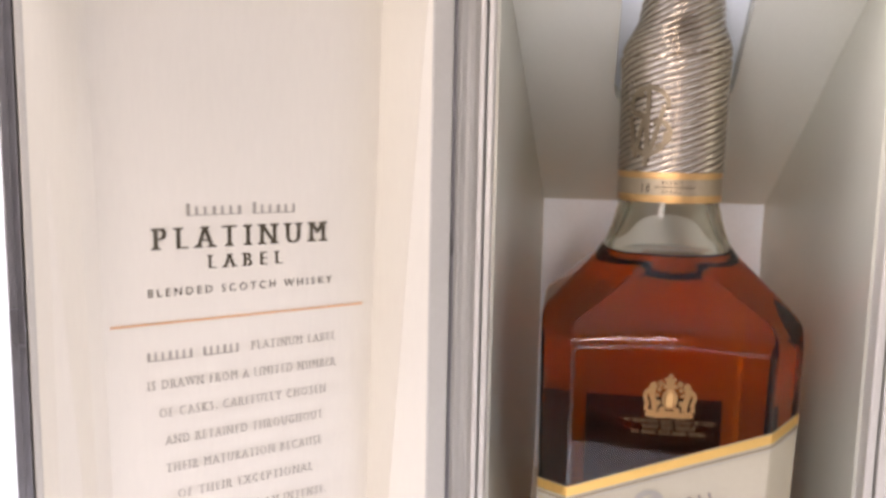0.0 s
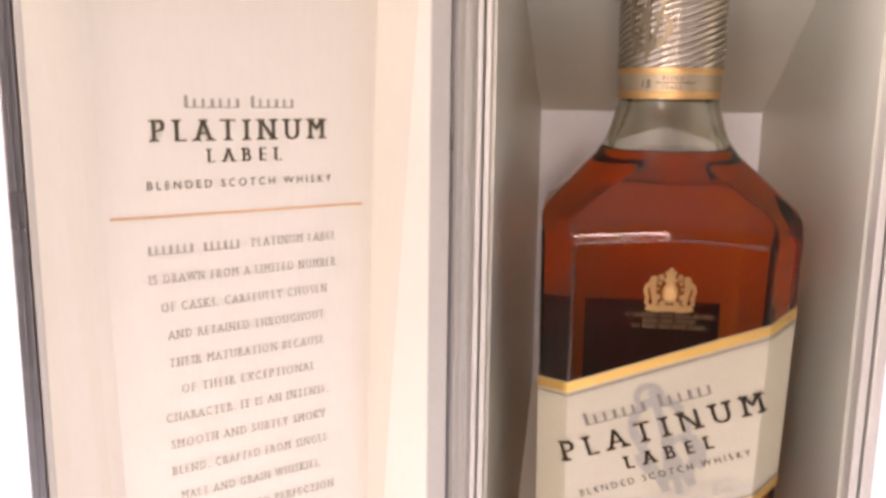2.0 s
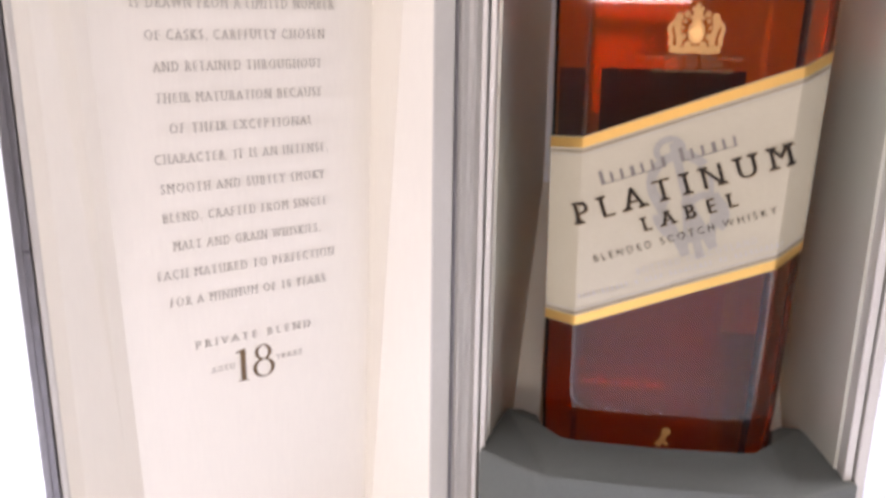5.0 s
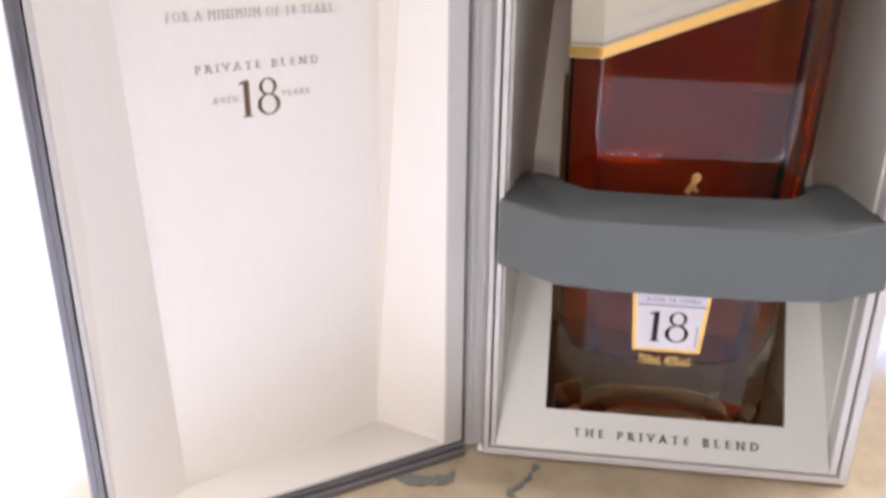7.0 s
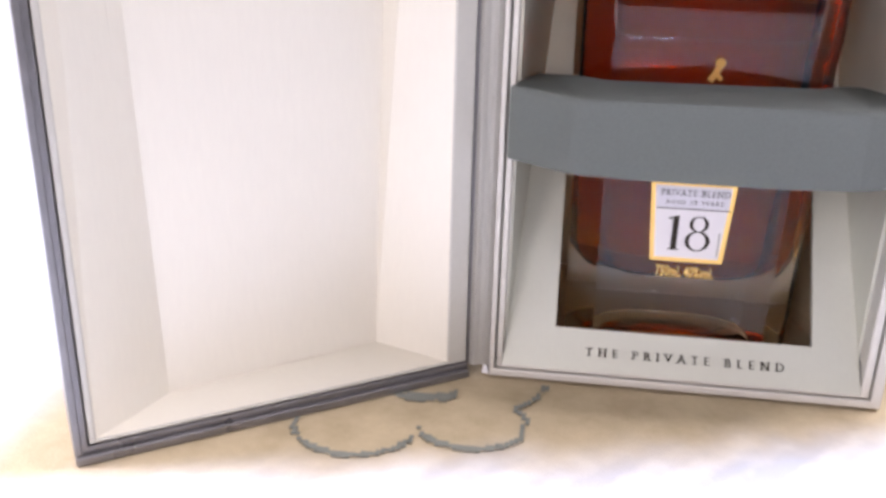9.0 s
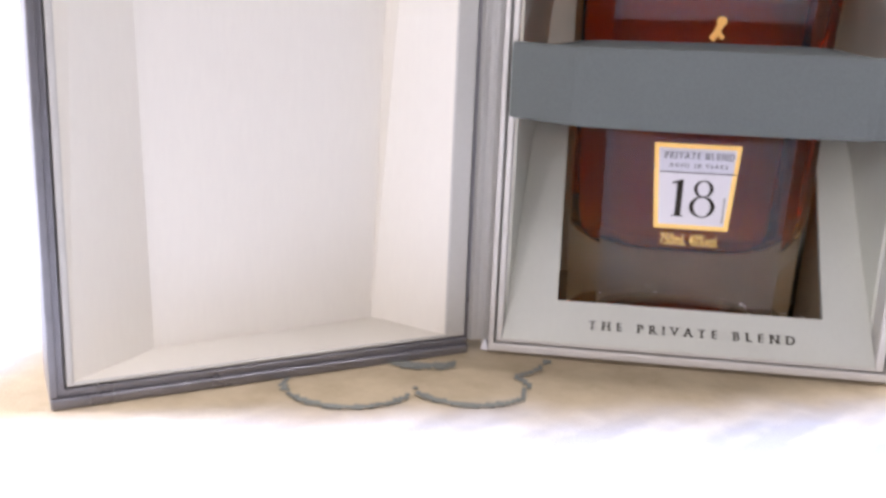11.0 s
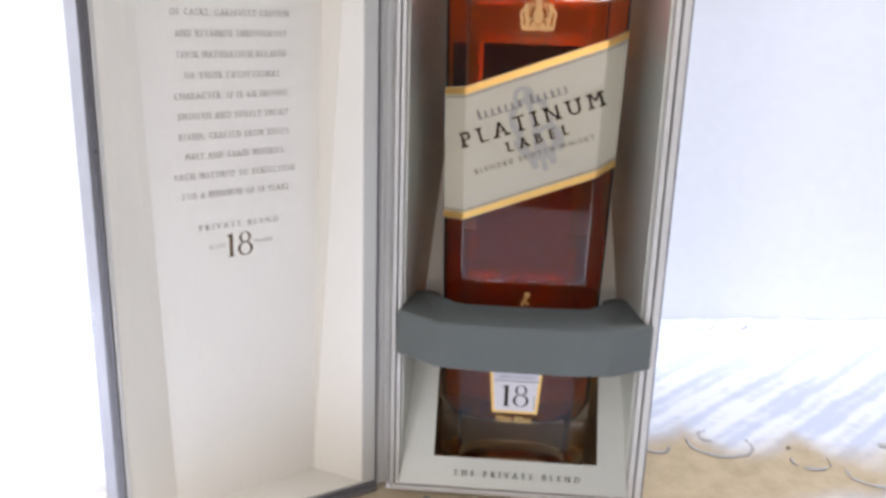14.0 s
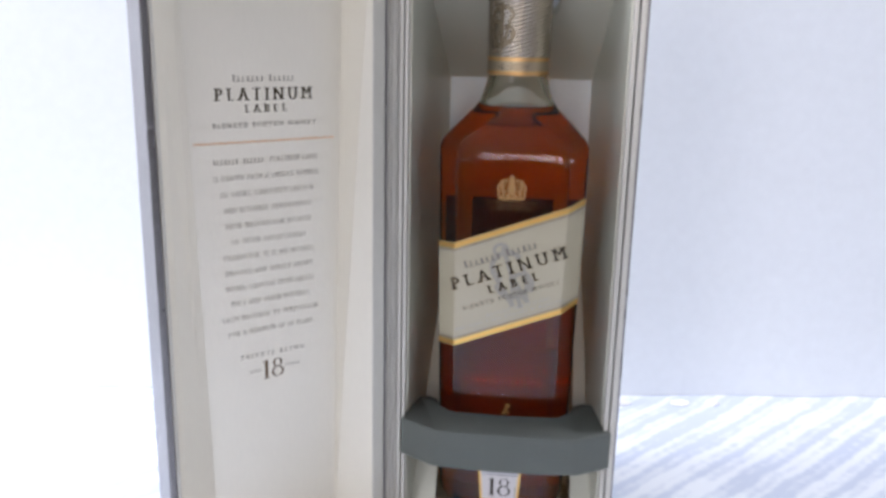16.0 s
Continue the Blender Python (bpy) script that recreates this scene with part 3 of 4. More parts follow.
for k in (-1, 0, 1):
    write(bm, "THE PRIVATE BLEND", 0.590, 0.024, lambda u, v: low_at(0.281 + u, -0.014 + v * 0.9, -0.003 - 0.0003 * k), spacing=1.9, weight=-0.008, u0=0.0008 * k)
part("lettering", bm, INK, lower_panel)


# upper sloping panel, notched round the neck
def high_z(y):
    return 2.580 + (BY - y) * 0.877


HIGH = Vector((0, -0.877, -1)).normalized()


def high_at(x, y, h):
    return Vector((x, y, high_z(y))) - HIGH * h


NL, NR, NE = 0.083, 0.463, 0.47
notch = [(NL, -0.075), (NL, NE - 0.07)] + [(NL + 0.06 - 0.06 * math.cos(a), NE - 0.07 + 0.07 * math.sin(a)) for a in (0.5, 1.0, 1.5)]
notch += [(NR - 0.06 + 0.06 * math.sin(a), NE - 0.07 + 0.07 * math.cos(a)) for a in (0.07, 0.57, 1.07)] + [(NR, NE - 0.07), (NR, -0.075)]
outline = [(LX1 - 0.002, -0.075), (wall_x(0.0)[1], -0.018), (BX1, BY), (BX0, BY), (wall_x(0.0)[0], -0.018), (LX0 + 0.002, -0.075)] + notch
bm = bmesh.new()
prism(bm, outline, high_at, 0.0, 0.05)
part("upper_panel", bm, LINING, box, "sloping lining panel notched round the neck")
# a pale board behind the notch, on both sides of the capsule
for x0, x1 in ((NL - 0.04, 0.163), (0.372, NR + 0.04)):
    bm = bmesh.new()
    prism(bm, [(x1, -0.074), (x1, NE + 0.02), (x0, NE + 0.02), (x0, -0.074)], high_at, 0.053, 0.068)
    part("neck_board", bm, BOARD_EDGE, box, "pale blue-white board beside the neck")

# hinge strip between the shell and the door
hinge = [Vector(p) for p in ((-0.388, -0.064), (-0.380, -0.074), (-0.370, -0.083), (-0.362, -0.088), (-0.354, -0.084), (-0.346, -0.078), (-0.336, -0.077), (-0.326, -0.080), (-0.3125, -0.074))]
bm = bmesh.new()
lo = [bm.verts.new((p.x, p.y, TABLE_Z + 0.040)) for p in hinge]
hi = [bm.verts.new((p.x, p.y, BOX_TOP - 0.02)) for p in hinge]
for k in range(len(hinge) - 1):
    bm.faces.new((lo[k], lo[k + 1], hi[k + 1], hi[k]))
bmesh.ops.solidify(bm, geom=bm.faces[:], thickness=0.008)
part("hinge_strip", bm, LIP, box, "folded cream paper hinge")

# the door: cover, rim, flared lining, printed panel
bm = bmesh.new()
ring(bm, (-0.020, 1.134, TABLE_Z + 0.001, BOX_TOP), (0.013, 1.129, -0.062, BOX_TOP - 0.03), -0.004, 0.245, rim_at, 0.004)
block(bm, -0.020, 1.134, 0.2455, 0.265, TABLE_Z + 0.001, BOX_TOP, 0.006, rim_at)
door = part("door", bm, COVER, box, "wide open door, metallic grey outside")
bm = bmesh.new()
block(bm, -0.020, 1.130, -0.020, -0.0045, TABLE_Z + 0.001, -0.080, 0.0065, rim_at, 3)
part("cover_fold", bm, COVER, door, "rounded fold of the grey cover")
bm = bmesh.new()
block(bm, -0.0215, -0.003, -0.014, -0.0045, -0.079, BOX_TOP - 0.002, 0.0045, rim_at, 3)
part("cover_fold", bm, COVER, door, "rounded fold of the grey cover")
bm = bmesh.new()
RS0, RS1, RZ0, RZ1 = 0.035, 1.060, -0.048, 3.390
ring(bm, (0.0165, 1.1275, -0.0595, BOX_TOP - 0.032), (RS0, RS1, RZ0, RZ1), 0.0, 0.05, rim_at, 0.006)
part("rim", bm, RIM, door, "cream rim")
PB, PT = (-0.576, 0.086, -0.034), (-0.655, 0.182, 3.345)
rim_c = [(RS0, RZ0), (RS1, RZ0), (RS1, RZ1), (RS0, RZ1)]
pan_c = [(PB[0], PB[2]), (PB[1], PB[2]), (PT[1], PT[2]), (PT[0], PT[2])]
for k in range(4):
    n = (k + 1) % 4
    bm = bmesh.new()
    hexa(bm, [rim_at(*rim_c[q][:1], 0.004, rim_c[q][1]) for q in (k, n)] + [door_at(pan_c[q][0], 0.0, pan_c[q][1]) for q in (n, k)]
         + [rim_at(*rim_c[q][:1], 0.016, rim_c[q][1]) for q in (k, n)] + [door_at(pan_c[q][0], 0.012, pan_c[q][1]) for q in (n, k)])
    part("flared_side", bm, PAPER, door)
bm = bmesh.new()
hexa(bm, [door_at(s, 0.0, z) for s, z in pan_c] + [door_at(s, 0.02, z) for s, z in pan_c])
part("printed_panel", bm, PAPER, door, "pearl paper panel with printed text")


def on_door(s0, z0, lift=0.0025):
    return lambda u, v: door_at(s0 + u, -lift, z0 + v)


def write_bold(bm, body, width, height, maker, swell=0.030, spacing=1.4, thin=-0.020, copies=2):
    """Roman capitals: the word drawn thin and laid several times side by side, so that the uprights swell and the rest stays fine."""
    step = swell * height
    for k in range(-copies, copies + 1):
        write(bm, body, width - 2 * copies * step, height, maker(0.0003 * (k + copies)), spacing=spacing, weight=thin, u0=k * step)


def numeral(bm, height, maker):
    """An 18 with hairlines and swelling strokes, its middle at u = 0."""
    h = height

    def face(q, fn):
        bm.faces.new([bm.verts.new(fn((a - 0.58) * h, b * h)) for a, b in q])

    fn = maker(0.0)
    face(((0.13, 0.04), (0.29, 0.04), (0.29, 1.0), (0.25, 1.0), (0.13, 0.90)), fn)
    face(((0.13, 0.905), (0.25, 1.0), (0.0, 0.925), (0.01, 0.885)), fn)
    face(((0.05, 0.0), (0.37, 0.0), (0.37, 0.022), (0.29, 0.04), (0.13, 0.04), (0.05, 0.022)), fn)
    for cy, rx, ry, tx, ty, lift in ((0.775, 0.255, 0.232, 0.095, 0.03, 0.0), (0.285, 0.335, 0.292, 0.115, 0.035, 0.0004)):
        fn, n = maker(lift), 28
        out, inn = [], []
        for k in range(n):
            a = 2 * math.pi * k / n
            lean = 0.35
            out.append((0.83 + rx * math.cos(a), cy + ry * math.sin(a)))
            inn.append((0.83 + (rx - tx) * math.cos(a) - lean * 0.10 * (ry - ty) * math.sin(a), cy + (ry - ty) * math.sin(a)))
        o = [bm.verts.new(fn((a - 0.58) * h, b * h)) for a, b in out]
        i = [bm.verts.new(fn((a - 0.58) * h, b * h)) for a, b in inn]
        for k in range(n):
            bm.faces.new((o[k], o[(k + 1) % n], i[(k + 1) % n], i[k]))


upright_bars(PALE_INK, door, (7, 6), 0.325, 0.024, on_door(-0.253, 2.593), 1.35, 0.8)
bm = bmesh.new()
write_bold(bm, "PLATINUM", 0.505, 0.060, lambda k: on_door(-0.254, 2.504, 0.0025 + k), 0.026, 1.68)
part("lettering", bm, DOOR_INK, door)
bm = bmesh.new()
write_bold(bm, "LABEL", 0.218, 0.038, lambda k: on_door(-0.250, 2.447, 0.0025 + k), 0.026, 1.95)
part("lettering", bm, DOOR_INK, door)
bm = bmesh.new()
write(bm, "BLENDED SCOTCH WHISKY", 0.530, 0.021, on_door(-0.252, 2.380), serif=False, spacing=1.5)
part("lettering", bm, DOOR_INK, door)
bm = bmesh.new()
ribbon(bm, [(-0.364, 0), (0, 0), (0.364, 0)], 0.0028, on_door(-0.250, 2.308))
part("ruled_line", bm, COPPER, door, "thin copper foil line")
PARAGRAPH = (
    (("IS DRAWN FROM A LIMITED NUMBER"), 0.552), (("OF CASKS, CAREFULLY CHOSEN"), 0.490), (("AND RETAINED THROUGHOUT"), 0.465),
    (("THEIR MATURATION BECAUSE"), 0.460), (("OF THEIR EXCEPTIONAL"), 0.400), (("CHARACTER. IT IS AN INTENSE,"), 0.490),
    (("SMOOTH AND SUBTLY SMOKY"), 0.470), (("BLEND, CRAFTED FROM SINGLE"), 0.475), (("MALT AND GRAIN WHISKIES,"), 0.430),
    (("EACH MATURED TO PERFECTION"), 0.520), (("FOR A MINIMUM OF 18 YEARS."), 0.470),
)
upright_bars(PALE_INK, door, (7, 6), 0.262, 0.024, on_door(-0.395, 2.206))
bm = bmesh.new()
write_bold(bm, "PLATINUM LABEL", 0.262, 0.025, lambda k: on_door(-0.107, 2.206, 0.0025 + k), 0.020, 1.35, -0.024, 1)
part("lettering", bm, PALE_INK, door)
for k, (line, wide) in enumerate(PARAGRAPH):
    bm = bmesh.new()
    low = 2.206 - 0.0787 * (k + 1)
    write_bold(bm, line, wide, 0.025, lambda up: on_door(-0.250, low, 0.0025 + up), 0.020, 1.35, -0.024, 1)
    part("lettering", bm, PALE_INK, door)
bm = bmesh.new()
write_bold(bm, "PRIVATE BLEND", 0.350, 0.022, lambda k: on_door(-0.250, 1.206, 0.0025 + k), 0.024, 1.7, -0.016, 1)
part("lettering", bm, PALE_INK, door)
bm = bmesh.new()
numeral(bm, 0.100, lambda k: on_door(-0.252, 1.078, 0.0025 + k))
part("lettering", bm, BRONZE, door, "bronze foil numeral")
bm = bmesh.new()
write(bm, "AGED", 0.072, 0.015, on_door(-0.350, 1.124), spacing=1.4)
write(bm, "YEARS", 0.086, 0.015, on_door(-0.148, 1.124), spacing=1.4)
part("lettering", bm, PALE_INK, door)

# a scrap of white paper caught under the hinge
bm = bmesh.new()
hexa(bm, [(-0.335, -0.065, -0.104), (-0.312, -0.072, -0.104), (-0.316, -0.055, -0.104), (-0.330, -0.050, -0.104),
          (-0.331, -0.060, -0.078), (-0.320, -0.064, -0.072), (-0.318, -0.054, -0.080), (-0.328, -0.050, -0.076)], 0.002)
scrap = part("paper_scrap", bm, FLECK)
tagged(scrap, "tiny torn scrap of white paper under the hinge", "paper scrap")

# ---- the bottle ----
CX, CY = 0.259, 0.236
BASE_Z = LZ0 + 0.001
bottle = thing("bottle", (CX, CY, BASE_Z), "full amber spirit bottle with a diagonal cream label", "bottle")


def half_wide(z):
    return 0.343 + 0.0148 * z


def half_deep(z):
    return 0.236 + 0.0372 * z


def front_y(z):
    return CY - half_deep(z)


def section(z, a, b, c, round_off=0.0, radius=0.2, k=6):
    """A chamfered oblong at z, drawn towards a circle."""
    corner = [(-a + c, -b), (a - c, -b), (a, -b + c), (a, b - c), (a - c, b), (-a + c, b), (-a, b - c), (-a, -b + c)]
    pts = []
    for n in range(8):
        p, q = Vector(corner[n]), Vector(corner[(n + 1) % 8])
        for j in range(k):
            m = p.lerp(q, j / k)
            r = m.normalized() * radius
            m = m.lerp(r, round_off)
            pts.append((CX + m.x, CY + m.y, z))
    return pts


def loft(bm, rows, caps=(True, True), flip=False):
    rings = [[bm.verts.new(p) for p in row] for row in rows]
    n = len(rings[0])
    for a, b in zip(rings, rings[1:]):
        for j in range(n):
            f = (a[j], a[(j + 1) % n], b[(j + 1) % n], b[j])
            bm.faces.new(f[::-1] if flip else f)
    if caps[0]:
        bm.faces.new(rings[0] if flip else rings[0][::-1])
    if caps[1]:
        bm.faces.new(rings[-1][::-1] if flip else rings[-1])


CH = 0.088


def body_row(z, dw=0.0, dd=0.0, ch=CH):
    return section(z, half_wide(z) - dw, half_deep(z) - dd, ch)


def shoulder(inset):
    rows = []
    for z, w in ((2.262, 0.0), (2.285, 0.0), (2.312, 0.0), (2.350, 0.04), (2.395, 0.14), (2.435, 0.34), (2.462, 0.64), (2.484, 1.0)):
        k = (z - 2.262) / (2.484 - 2.262)
        side = max(0.0, (z - 2.300) / (2.484 - 2.300))
        wide = half_wide(2.25) * (1 - side) + 0.205 * side
        rows.append(section(z, wide - inset, (half_deep(2.25) - 0.012) * (1 - k) + 0.205 * k - inset, CH * (1 - k) + 0.170 * k, w, max(0.203, wide - 0.012) - inset))
    return rows


def arched(rows):
    """The shoulder's front edge bows up a little in the middle."""
    out = []
    for row in rows:
        rise = 0.024 * max(0.0, 1 - abs(row[0][2] - 2.255) / 0.09)
        out.append([(x, y, z + rise * max(0.0, 1 - ((x - CX) / 0.30) ** 2)) for x, y, z in row])
    return out


def circle_row(z, r):
    return section(z, r, r, r * 0.586, 1.0, r)


bm = bmesh.new()
rows = [section(BASE_Z + 0.108, 0.05, 0.03, 0.015), section(BASE_Z + 0.104, 0.14, 0.09, 0.04), section(BASE_Z + 0.088, 0.21, 0.132, 0.06), section(BASE_Z + 0.056, 0.252, 0.160, 0.07),
        section(BASE_Z + 0.026, 0.272, 0.175, 0.075), section(BASE_Z + 0.005, 0.282, 0.184, 0.080),
        body_row(BASE_Z, 0.045, 0.040), body_row(BASE_Z + 0.010, 0.020, 0.018), body_row(BASE_Z + 0.030, 0.004, 0.004), body_row(0.02)]
rows += [body_row(z) for z in (0.20, 0.40, 0.60, 0.73)]
rows += [body_row(0.765, 0.0, 0.010), body_row(0.880, 0.0, 0.014), body_row(0.938, 0.0, 0.002)]
rows += [body_row(z) for z in (0.95, 1.2, 1.5, 1.8, 2.1, 2.225)] + [body_row(2.240, 0.0005, 0.0012), body_row(2.252, 0.002, 0.005)]
rows += shoulder(0.0)
rows += [circle_row(z, r) for z, r in ((2.505, 0.190), (2.535, 0.177), (2.575, 0.165), (2.62, 0.153), (2.70, 0.148), (2.95, 0.146))]
loft(bm, arched(rows))
# the hollow of the neck above the spirit
hollow = [circle_row(z, r) for z, r in ((2.4755, 0.178), (2.50, 0.164), (2.52, 0.153), (2.54, 0.143), (2.60, 0.118), (2.66, 0.108), (2.93, 0.105))]
loft(bm, hollow, flip=True)
part("glass_body", bm, GLASS, bottle, "thick clear glass with chamfered corners", smooth=True, normals=False)

bm = bmesh.new()
IN, THIN = 0.044, 0.020
rows = [section(0.206, 0.11, 0.06, 0.03), section(0.214, 0.19, 0.115, 0.055), section(0.232, 0.245, 0.152, 0.07), section(0.262, 0.279, 0.182, 0.08), section(0.302, 0.297, 0.197, CH)]
rows += [body_row(0.35, IN, IN), body_row(0.60, 0.030, 0.030), body_row(0.73, THIN, THIN)] + [body_row(0.80, THIN, THIN + 0.012), body_row(0.90, THIN, THIN + 0.012)]
rows += [body_row(z, THIN, THIN) for z in (0.97, 1.3, 1.7, 2.1, 2.225)] + shoulder(0.006)[:-1] + [circle_row(2.474, 0.195)]
loft(bm, arched(rows))
part("spirit", bm, WHISKY, bottle, "amber spirit up to the neck", smooth=True, normals=False)


# the front panel stands a hair proud, with a rounded foot
def bead(bm, line, r, n=8):
    rows = []
    for k, p in enumerate(line):
        d = (line[min(k + 1, len(line) - 1)] - line[max(k - 1, 0)]).normalized()
        side = d.cross(Vector((0, 1, 0))).normalized()
        up = side.cross(d)
        rows.append([p + side * r * math.cos(2 * math.pi * i / n) + up * r * 0.6 * math.sin(2 * math.pi * i / n) for i in range(n)])
    loft(bm, rows)


def panel_line(half, foot, r, top_left, top_right, turn):
    """Up one side of the panel, round its two corners and up the other; turn is 1 at the foot, -1 at the shoulder."""
    corner = [(1 - math.cos(a), 1 - math.sin(a)) for a in (0.0, 0.4, 0.8, 1.2, math.pi / 2)]
    pts = [(-half, top_left), (-half, (top_left + foot) / 2)] + [(-half + r * u, foot + turn * r * v) for u, v in corner]
    pts += [(0.0, foot + (0.016 if turn < 0 else 0.0))]
    pts += [(half - r * u, foot + turn * r * v) for u, v in reversed(corner)] + [(half, (top_right + foot) / 2), (half, top_right)]
    return [Vector((CX + x, front_y(z) - 0.001, z)) for x, z in pts]


bm = bmesh.new()
bead(bm, panel_line(0.272, 0.948, 0.055, 1.226, 1.428, 1), 0.0042)
part("panel_edge", bm, GLASS, bottle, smooth=True)
bm = bmesh.new()
bead(bm, panel_line(0.280, 2.222, 0.022, 1.800, 2.004, -1), 0.005)
part("panel_edge", bm, GLASS, bottle, smooth=True)


# labels that follow the glass
def along(q, z):
    """From an even scale round the glass (1: the front's edge, 2: the chamfer's, 3: the back) to u at a height."""
    f, diag = half_wide(z) - CH, CH * math.sqrt(2)
    s, m = (1 if q >= 0 else -1), abs(q)
    return s * (m * f if m <= 1 else f + (m - 1) * diag if m <= 2 else f + diag + (m - 2) * 0.30)


def skin(u, z, lift):
    """A place on the glass: u runs round the front from its middle, along front, chamfer and side."""
    a, b = half_wide(z), half_deep(z)
    f, diag = a - CH, CH * math.sqrt(2)
    s, m = (1 if u >= 0 else -1), abs(u)
    if m <= f:
        x, y, n = m, -b, (0, -1)
    elif m <= f + diag:
        k = (m - f) / math.sqrt(2)
        x, y, n = f + k, -b + k, (0.7071, -0.7071)
    else:
        x, y, n = a, -b + CH + (m - f - diag), (1, 0)
    return Vector((CX + s * (x + n[0] * lift), CY + y + n[1] * lift, z))


def seam(k):
    a = half_wide(1.6)
    return {0: a - CH, 1: a - CH + CH * math.sqrt(2)}[k]


def slant(u):
    """Height of the label's lower edge: it rises to the right."""
    f = seam(0)
    if u < -f:
        return 1.326 - 0.373 * f + (u + f) * 0.10
    if u > f:
        return 1.326 + 0.373 * f + (u - f) * 0.30
    return 1.326 + 0.373 * u


def band(bm, v0, v1, lift):
    qs = sorted({-3, -2.5, 2.5, 3} | {k / 10 for k in range(-20, 21)})
    nv = 5
    front, back = [], []
    for q in qs:
        col, low = [], []
        for j in range(nv + 1):
            v = v0 + (v1 - v0) * j / nv
            z = slant(along(q, 1.6)) + v
            col.append(bm.verts.new(skin(along(q, z), z, lift)))
            low.append(bm.verts.new(skin(along(q, z), z, lift - 0.0012)))
        front.append(col)
        back.append(low)
    n = len(qs)
    for i in range(n - 1):
        for j in range(nv):
            bm.faces.new((front[i][j], front[i + 1][j], front[i + 1][j + 1], front[i][j + 1]))
            bm.faces.new((back[i][j + 1], back[i + 1][j + 1], back[i + 1][j], back[i][j]))
        bm.faces.new((back[i][0], back[i + 1][0], front[i + 1][0], front[i][0]))
        bm.faces.new((front[i][nv], front[i + 1][nv], back[i + 1][nv], back[i][nv]))


bm = bmesh.new()
band(bm, 0.0, 0.571, 0.0030)
label = part("label", bm, LABEL, bottle, "slanting cream paper label")
for v0, v1, mat in ((0.002, 0.032, GOLD), (0.539, 0.569, GOLD), (0.039, 0.0425, BRONZE), (0.527, 0.5305, BRONZE), (0.519, 0.5205, GREY_PRINT), (0.050, 0.0515, GREY_PRINT)):
    bm = bmesh.new()
    band(bm, v0, v1, 0.0050)
    part("edge_line", bm, mat, label, "gold foil edge" if mat is GOLD else "")

TIP = radians(19.3)


def on_label(x0, z0, lift=0.0064):
    def fn(u, v):
        x, z = x0 + u * math.cos(TIP) - v * math.sin(TIP), z0 + u * math.sin(TIP) + v * math.cos(TIP)
        return skin(x - CX, z, lift)
    return fn


# pale monogram behind the print
strokes = ((arc(0.0, 0.055, 0.078, 0.074, 20, 230), 0.014), (arc(0.0, -0.035, 0.084, 0.080, 170, 380), 0.014), (arc(0.045, -0.060, 0.052, 0.058, -60, 150), 0.011),
           ([(-0.080, 0.05), (-0.037, -0.16)], 0.014), ([(-0.037, -0.16), (0.0, 0.0)], 0.007), ([(0.0, 0.0), (0.042, -0.16)], 0.014), ([(0.042, -0.16), (0.085, 0.05)], 0.007),
           ([(0.010, 0.165), (0.0, -0.18)], 0.012), (arc(-0.005, 0.150, 0.035, 0.030, -30, 210), 0.009))
for k, (line, half) in enumerate(strokes):
    bm = bmesh.new()
    ribbon(bm, line, half, on_label(0.270, 1.625, 0.0036 + 0.00025 * k))
    part("monogram_stroke", bm, PALE_GREY, label, "pale grey monogram")
upright_bars(BRAND_INK, label, (7, 6), 0.400, 0.030, on_label(0.222, 1.722), 1.35, 0.8)
for mat, off, lift in ((DIM_GOLD, 0.0022, 0.0062), (INK, 0.0, 0.0080)):
    bm = bmesh.new()
    write_bold(bm, "PLATINUM", 0.622, 0.066, lambda k: on_label(0.265 + off, 1.637 - off, lift + k), 0.022, 1.68, thin=-0.026)
    part("lettering", bm, mat, label, "gold-edged black letters" if mat is DIM_GOLD else "")
    bm = bmesh.new()
    write_bold(bm, "LABEL", 0.270, 0.042, lambda k: on_label(0.288 + off, 1.571 - off, lift + k), 0.026, 2.1)
    part("lettering", bm, mat, label)
bm = bmesh.new()
write(bm, "BLENDED SCOTCH WHISKY", 0.520, 0.021, on_label(0.278, 1.512), serif=False, spacing=1.5, weight=-0.006)
part("lettering", bm, INK, label)
bm = bmesh.new()
write(bm, "BOTTLED IN SCOTLAND", 0.345, 0.018, on_label(0.318, 1.452), spacing=1.5)
part("lettering", bm, GREY_PRINT, label)
upright_bars(GREY_PRINT, label, (4, 6, 1, 4, 9, 2, 10), 0.600, 0.014, on_label(0.275, 1.408))


# gold emblem and small print above the label
def on_front(x0, z0, lift=0.003):
    return lambda u, v: skin(x0 + u - CX, z0 + v, lift)


def relief(shapes, x0, z0, name, mat, parent, label_text, thick=0.006):
    bm = bmesh.new()
    fn = on_front(x0, z0, 0.002)
    for s in shapes:
        s(bm, fn)
    bmesh.ops.solidify(bm, geom=bm.faces[:], thickness=thick)
    return part(name, bm, mat, parent, label_text)


def lobe(u, v, r, st=1.0):
    return lambda bm, fn: disc(bm, u, v, r, fn, 12, st)


def stroke(line, half):
    return lambda bm, fn: ribbon(bm, line, half, fn)


